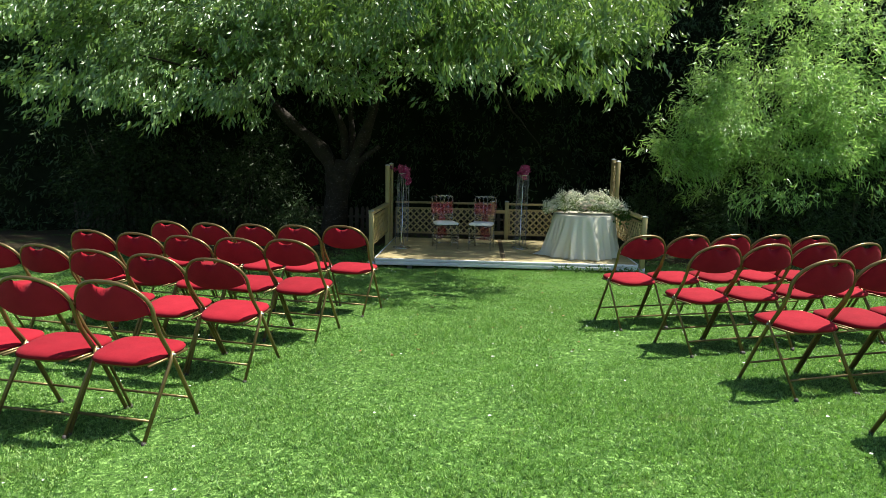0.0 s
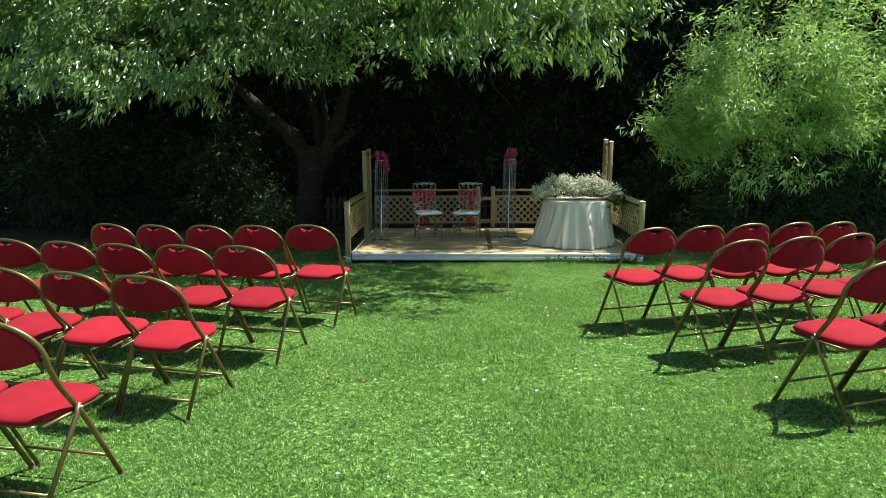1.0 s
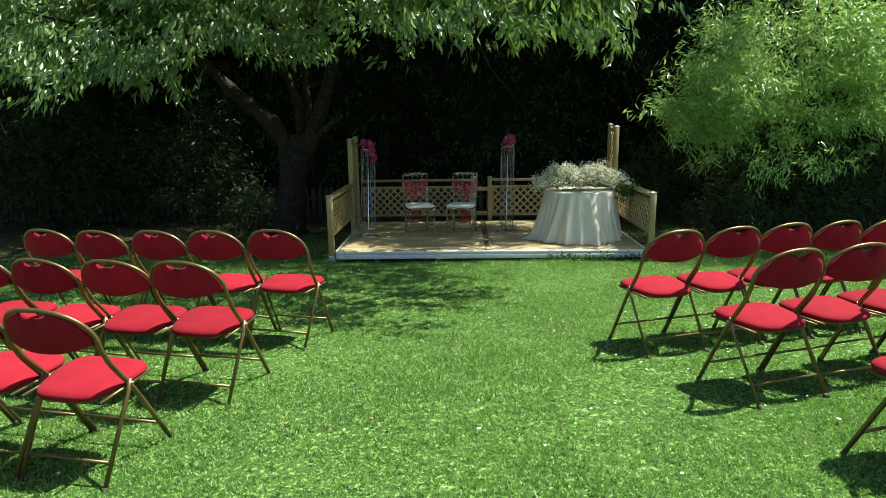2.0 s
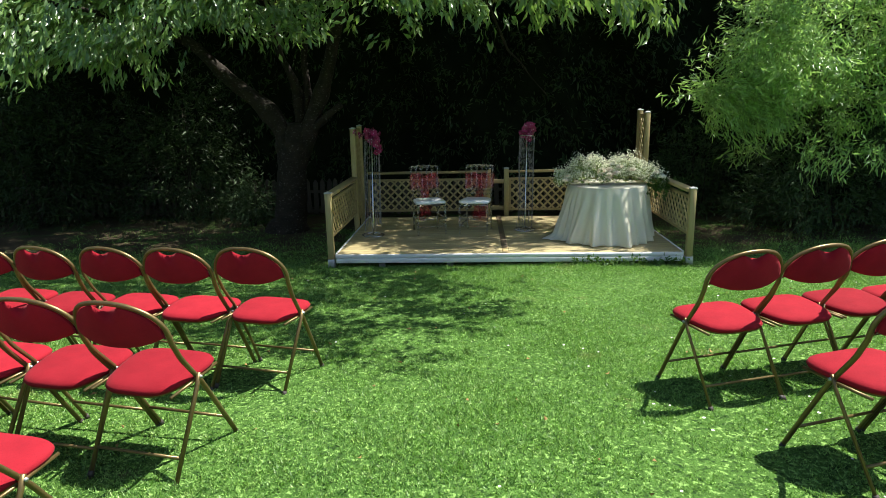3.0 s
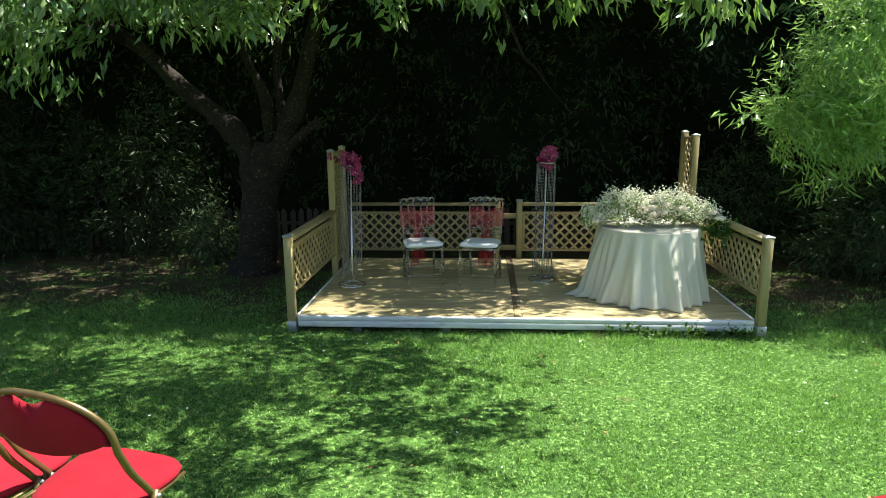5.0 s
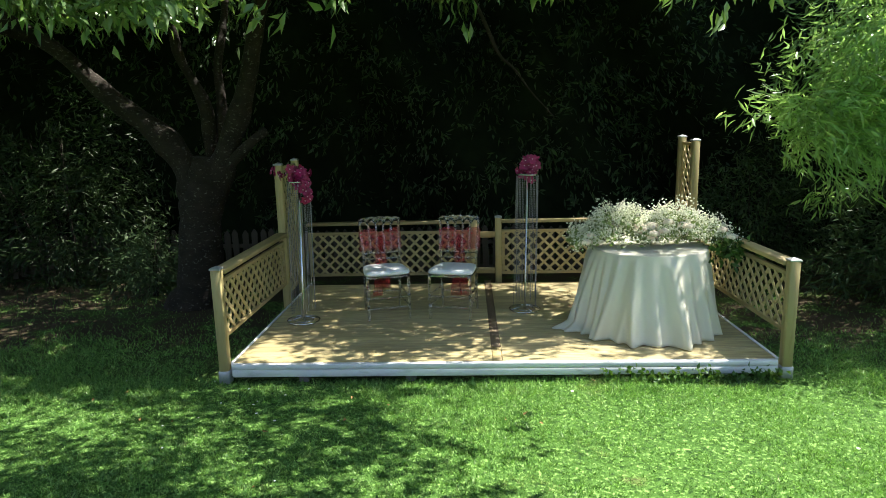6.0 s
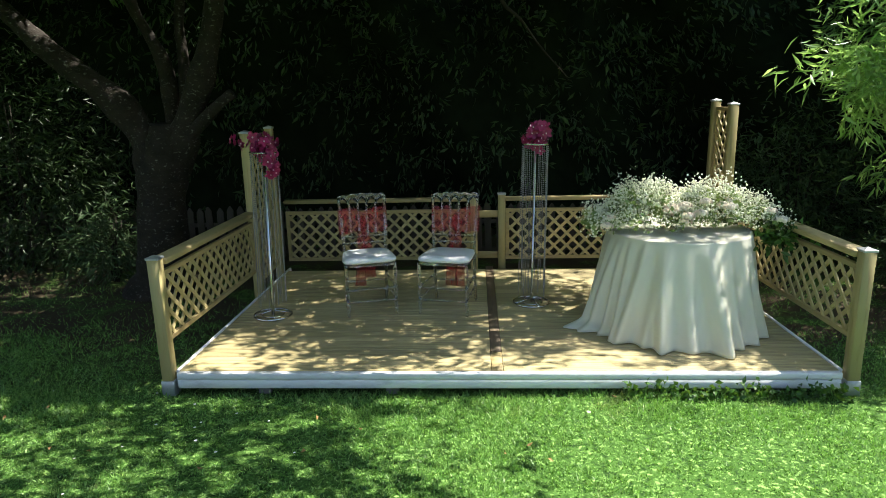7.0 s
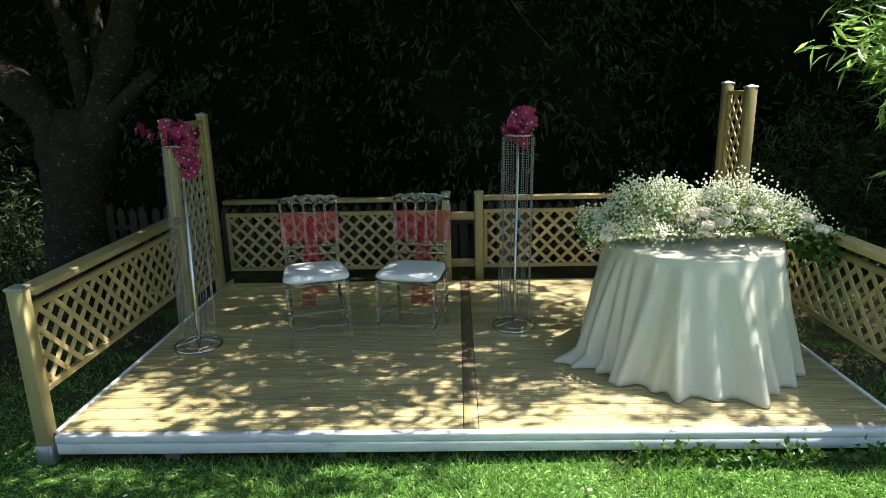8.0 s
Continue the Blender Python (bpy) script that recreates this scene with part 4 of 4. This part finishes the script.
    # extra tips, most of them out of sight, placed to shade deck and lawn
    added_tips = np.concatenate([rng.uniform(lo, hi, (count, 3)) for lo, hi, count in (
        ((1.6, -1.15, 3.75), (5.9, 2.2, 5.0), 225), ((2.6, -5.0, 2.85), (4.7, -2.5, 4.2), 26), ((5.3, -0.9, 4.2), (5.9, 0.4, 5.1), 9),
        ((-5.2, -2.2, 3.3), (0.0, 1.6, 4.8), 150), ((-0.6, -1.8, 3.75), (3.0, 0.6, 4.9), 75), ((6.3, -1.3, 4.8), (7.7, -0.6, 5.4), 9),
        ((4.4, -0.35, 4.4), (5.4, 0.35, 4.8), 14), ((5.6, -0.05, 4.6), (6.5, 0.75, 5.0), 12),
        ((-0.3, -3.6, 2.85), (2.5, -1.8, 3.7), 30), ((-0.2, -4.3, 3.5), (4.2, -1.0, 4.8), 92))])
    p, d = np.concatenate([p[keep], added_tips]), np.concatenate([d[keep], unit(rng.normal(size=(len(added_tips), 3)))])
    # gaps cut along the sun's path, to place sun patches on the left and the front of the deck
    sx, sy = p[:, 0] - 3.3 - 0.526 * (p[:, 2] - 0.3), p[:, 1] + 2.35 - 0.21 * (p[:, 2] - 0.3)
    gap = (np.hypot((sx + 1.85) / 0.6, (sy - 0.45) / 0.5) < 1) | (np.hypot((sx - 0.3) / 0.45, (sy - 0.15) / 0.28) < 1) | (np.hypot((sx + 3.1) / 0.9, (sy + 0.6) / 0.28) < 1) | (np.hypot((sx + 2.0) / 0.4, (sy + 1.0) / 0.25) < 1)
    gap &= rng.random(len(p)) < 0.85
    p, d = p[~gap], d[~gap]
    tips, outs = clumps(p, unit(d * [1, 1, 0.5]), rng, 15, (0.21, 0.21, 0.1))
    tips, outs = tufts(tips, outs, 0.42, -0.1, 3, 3.75)
    base, way = sprays(tips, outs, rng, 11, 0.26, 0.8, 0.3)
    m = len(base)
    me = blades("crown", base, way, rng.uniform(0.085, 0.145, m), rng.uniform(0.03, 0.048, m), rng, 0.25, 0.25)
    obj_from("crown", me, M_CHERRY, tree, "dense glossy green drooping leaves")


def build_bamboo():
    rng = np.random.default_rng(9)
    tree = thing("bamboo_clump", "tall bushy bamboo clump with narrow bright leaves", "bamboo", pose(4.6, 2.4, 0.05))
    n = 1350
    d = unit(rng.normal(size=(n, 3)))
    d[:, 2] = np.abs(d[:, 2])
    d[:, 1] = np.where(d[:, 1] > 0.35, -d[:, 1], d[:, 1])
    lump = 1 + 0.09 * np.sin(7 * d[:, 0] + 1) * np.sin(6 * d[:, 2]) + 0.07 * np.sin(15 * d[:, 0] + 11 * d[:, 2])
    p = d * (lump * rng.random(n) ** 0.24)[:, None] * [3.8, 3.5, 5.0] + [1.3, 0.9, 0.55]
    side = unit(rng.normal(size=(60, 3)))
    p = np.concatenate([p, np.array([-1.75, -1.15, 1.85]) + side * [0.75, 0.55, 0.45] * rng.random((60, 1)) ** 0.4])
    outs = unit(np.concatenate([d, side]) * [1, 1, 0.4] + [0, 0, 0.1])
    bx, by = p[:, 0] + 4.6, p[:, 1] + 2.4
    edge = np.where(p[:, 2] < 2.2, 2.1 + 0.4 * by, 2.35 + 0.42 * by + 0.5 * np.maximum(0, p[:, 2] - 3.2))
    edge = edge + 0.12 + 0.22 * np.sin(4.3 * p[:, 2] + 2 * by) + rng.normal(0, 0.12, len(p))
    p, outs = p[bx > edge], outs[bx > edge]
    bx = p[:, 0] + 4.6
    thin = rng.random(len(p)) < np.where(p[:, 2] < 1.2, 1.0, np.where(p[:, 2] < 1.85, 0.74, np.where(p[:, 2] > 4.5, 0.85, np.where((bx < 3.4) & (p[:, 2] < 2.5), 0.38, np.where((p[:, 1] < -1.3) & (p[:, 0] < -0.9), 0.3, 0.2)))))
    thin |= (rng.random(len(p)) < 0.6) & (bx > 6.0)
    thin |= (rng.random(len(p)) < 0.45) & (p[:, 2] > 3.2)
    tips, outs = clumps(p[~thin], outs[~thin], rng, 24, (0.2, 0.2, 0.13))
    tips, outs = tufts(tips, outs, 0.4, -0.06, 8, 4.4)
    base, way = sprays(tips, outs, rng, 10, 0.32, 0.5, 0.45)
    m = len(base)
    me = blades("crown", base, way, rng.uniform(0.085, 0.165, m), rng.uniform(0.015, 0.028, m), rng, 0.2, 0.3)
    obj_from("crown", me, M_BAMBOO, tree, "narrow bright green leaves in drooping sprays")
    r = random.Random(4)
    for k in range(9):
        x, y = r.uniform(-0.5, 2.6), r.uniform(-0.4, 0.7)
        bm = bmesh.new()
        lean = r.uniform(-0.9, 1.0)
        limb(bm, [(x, y, -0.1), (x + 0.1 * lean, y - 0.05, 1.5), (x + 0.5 * lean, y - 0.3, 3.2), (x + 1.2 * lean, y - 0.6, 4.4)], 0.02, 0.006, 6, 0.02, k)
        part("stem", bm, M_CULM, tree)


def build_thicket():
    rng = np.random.default_rng(14)
    # dark evergreen hedge behind everything: lumpy body, coloured as the shade inside it, with leaves all over its face
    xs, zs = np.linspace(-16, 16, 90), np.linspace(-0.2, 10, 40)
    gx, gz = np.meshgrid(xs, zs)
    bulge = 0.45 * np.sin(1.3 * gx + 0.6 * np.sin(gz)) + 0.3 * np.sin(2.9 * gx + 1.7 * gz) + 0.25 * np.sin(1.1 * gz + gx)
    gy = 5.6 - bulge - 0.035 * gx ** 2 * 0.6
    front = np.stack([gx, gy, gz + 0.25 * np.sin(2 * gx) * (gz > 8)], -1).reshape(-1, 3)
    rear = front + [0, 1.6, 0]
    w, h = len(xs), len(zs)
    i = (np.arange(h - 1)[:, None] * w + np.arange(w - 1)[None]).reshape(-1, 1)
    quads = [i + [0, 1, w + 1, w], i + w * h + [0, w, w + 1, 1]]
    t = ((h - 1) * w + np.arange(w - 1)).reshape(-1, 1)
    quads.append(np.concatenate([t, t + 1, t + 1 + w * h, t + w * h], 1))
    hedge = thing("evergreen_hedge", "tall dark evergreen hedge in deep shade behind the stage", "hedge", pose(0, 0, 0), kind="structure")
    obj_from("hedge_body", fast_mesh("hedge_body", np.concatenate([front, rear]), np.concatenate(quads)), M_HEDGE_SHADE, hedge)
    n = 6000
    k = rng.integers(0, w * h, n)
    p = front[k] + rng.normal(size=(n, 3)) * [0.2, 0.22, 0.2] + [0, -0.12, 0]
    p = p[p[:, 2] < 9.6]
    base, way = sprays(p, np.tile([0, -1.0, 0.1], (len(p), 1)), rng, 13, 0.5, 0.5, 0.5)
    m = len(base)
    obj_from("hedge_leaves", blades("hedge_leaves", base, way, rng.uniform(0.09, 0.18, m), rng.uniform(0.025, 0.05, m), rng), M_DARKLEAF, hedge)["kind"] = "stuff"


def build_shrub(x, y, size, count, seed, label, mat):
    rng = np.random.default_rng(seed)
    sh = thing("shrub", label, "shrub", pose(x, y, float(ground_z(x, y))))
    d = unit(rng.normal(size=(count, 3)))
    d[:, 2] = np.abs(d[:, 2])
    p = d * np.array(size) * (1 + 0.18 * np.sin(6 * d[:, :1] + seed)) * rng.random((count, 1)) ** 0.35 + [0, 0, 0.12]
    base, way = sprays(p, unit(d), rng, 15, 0.42, 0.4, 0.5)
    m = len(base)
    obj_from("crown", blades("crown", base, way, rng.uniform(0.08, 0.15, m), rng.uniform(0.014, 0.03, m), rng), mat, sh)
    r = random.Random(seed)
    for k in range(7):
        bm = bmesh.new()
        a, b = r.uniform(-0.5, 0.5) * size[0], r.uniform(-0.5, 0.5) * size[1]
        limb(bm, [(a * 0.4, b * 0.4, -0.08), (a * 0.8, b * 0.8, size[2] * 0.4), (a * 1.3, b * 1.3, size[2] * 0.85)], 0.018, 0.005, 6, 0.03, k)
        part("stem", bm, M_BARK, sh)


build_cherry()
build_bamboo()
build_thicket()
build_shrub(-5.4, 3.3, (1.3, 0.9, 2.3), 520, 31, "shaded bushy shrub with narrow leaves under the cherry tree", M_LAUREL_SHADED)
build_shrub(-7.7, 3.0, (1.5, 1.0, 2.6), 650, 32, "shaded bushy shrub beside the picket fence", M_LAUREL_SHADED)
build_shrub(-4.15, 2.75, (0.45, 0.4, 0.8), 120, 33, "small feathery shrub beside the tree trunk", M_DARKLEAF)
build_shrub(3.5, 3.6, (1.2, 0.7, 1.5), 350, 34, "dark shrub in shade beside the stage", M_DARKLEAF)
# added shrub: its dark leaves hide the stems and stand for deep shade
build_shrub(5.2, 2.05, (2.2, 0.8, 1.55), 600, 35, "dark low shrub added under the bamboo in place of its shade", M_DARKLEAF)


def build_picket_fence():
    fence = thing("picket_fence", "low weathered picket fence in shade behind the tree", "fence", pose(0, 0, 0))
    bm = box((-0.04, -0.009, 0), (0.04, 0.009, 0.56), 0.0)
    top = bmesh.ops.extrude_face_region(bm, geom=[f for f in bm.faces if f.normal.z > 0.9])
    for v in top["geom"]:
        if isinstance(v, bmesh.types.BMVert):
            v.co = Vector((v.co.x * 0.2, v.co.y, v.co.z + 0.05))
    me = bpy.data.meshes.new("picket")
    bm.to_mesh(me)
    bm.free()
    r = random.Random(8)
    x = -9.5
    while x < 1.9:
        y = 3.65 + 0.06 * math.sin(x)
        ob = obj_from("picket", me, M_PICKET, fence)
        ob.matrix_world = pose(x, y, float(ground_z(x, y)) + r.uniform(0.02, 0.06), r.uniform(-2, 2), r.uniform(-2, 2), 0)
        x += 0.125
    for z in (0.22, 0.56):
        part("rail", box((-9.6, 3.67, z - 0.08), (1.95, 3.7, z - 0.03), 0.004), M_PICKET, fence)


build_picket_fence()


# ---- small growth and litter ----
def build_ivy():
    rng = np.random.default_rng(17)
    ob = thing("ivy_plant", "low ivy growing along the front of the stage", "ivy", pose(1.2, -0.05, 0.08))
    n = 330
    u = rng.uniform(-0.42, 0.95, n)
    p = np.stack([u, -0.02 - 0.05 * rng.random(n), 0.01 + 0.13 * rng.random(n) ** 1.6 * (0.4 + 0.6 * np.abs(np.sin(6 * u)))], 1)
    me = blades("leaves", p, rng.normal(size=(n, 3)) * 0.6 + [0, -0.6, 0.35], rng.uniform(0.025, 0.055, n), rng.uniform(0.025, 0.045, n), rng)
    obj_from("leaves", me, M_IVY, ob)
    bm = bmesh.new()
    add_tube(bm, [(-0.42, -0.03, 0), (-0.1, -0.035, 0.03), (0.3, -0.03, 0.02), (0.75, -0.03, 0.01)], 0.003, 5)
    part("runner", bm, M_STEM, ob)


def build_litter():
    rng = np.random.default_rng(23)
    n = 420
    x, y = rng.uniform(-4.5, 4.5, n), rng.uniform(-9, 0, n)
    keep = (np.sin(1.3 * x + 0.5) * np.sin(1.1 * y) + rng.normal(0, 0.5, n)) > 0.1
    x, y = x[keep], y[keep]
    n = len(x)
    c = np.stack([x, y, ground_z(x, y) + 0.03], 1)
    a = np.linspace(0, 2 * np.pi, 8, endpoint=False)
    disc = np.stack([np.cos(a), np.sin(a), 0.25 * np.ones(8)], 1)
    r = rng.uniform(0.005, 0.011, n)[:, None, None]
    verts = np.concatenate([c[:, None], c[:, None] + r * disc[None]], 1).reshape(-1, 3)
    k = np.arange(n)[:, None] * 9
    faces = np.concatenate([k + [0, 1 + i, 1 + (i + 1) % 8] for i in range(8)], 1).reshape(-1, 3)
    tagged(obj_from("daisies", fast_mesh("daisies", verts, faces), M_DAISY), "tiny white daisies scattered in the lawn", "flowers", kind="stuff")
    n = 80
    x, y = rng.uniform(-4.5, 3.5, n), rng.uniform(-5.5, 0.0, n)
    p = np.stack([x, y, ground_z(x, y) + 0.028], 1)
    me = blades("fallen_leaves", p, rng.normal(size=(n, 3)) * [1, 1, 0.15], rng.uniform(0.018, 0.045, n), rng.uniform(0.012, 0.024, n), rng, 0.4, 0.3)
    tagged(obj_from("fallen_leaves", me, M_DRY), "dry brown fallen leaves lying on the grass", "leaves", kind="stuff")


build_ivy()
build_litter()
build_planks(stage)
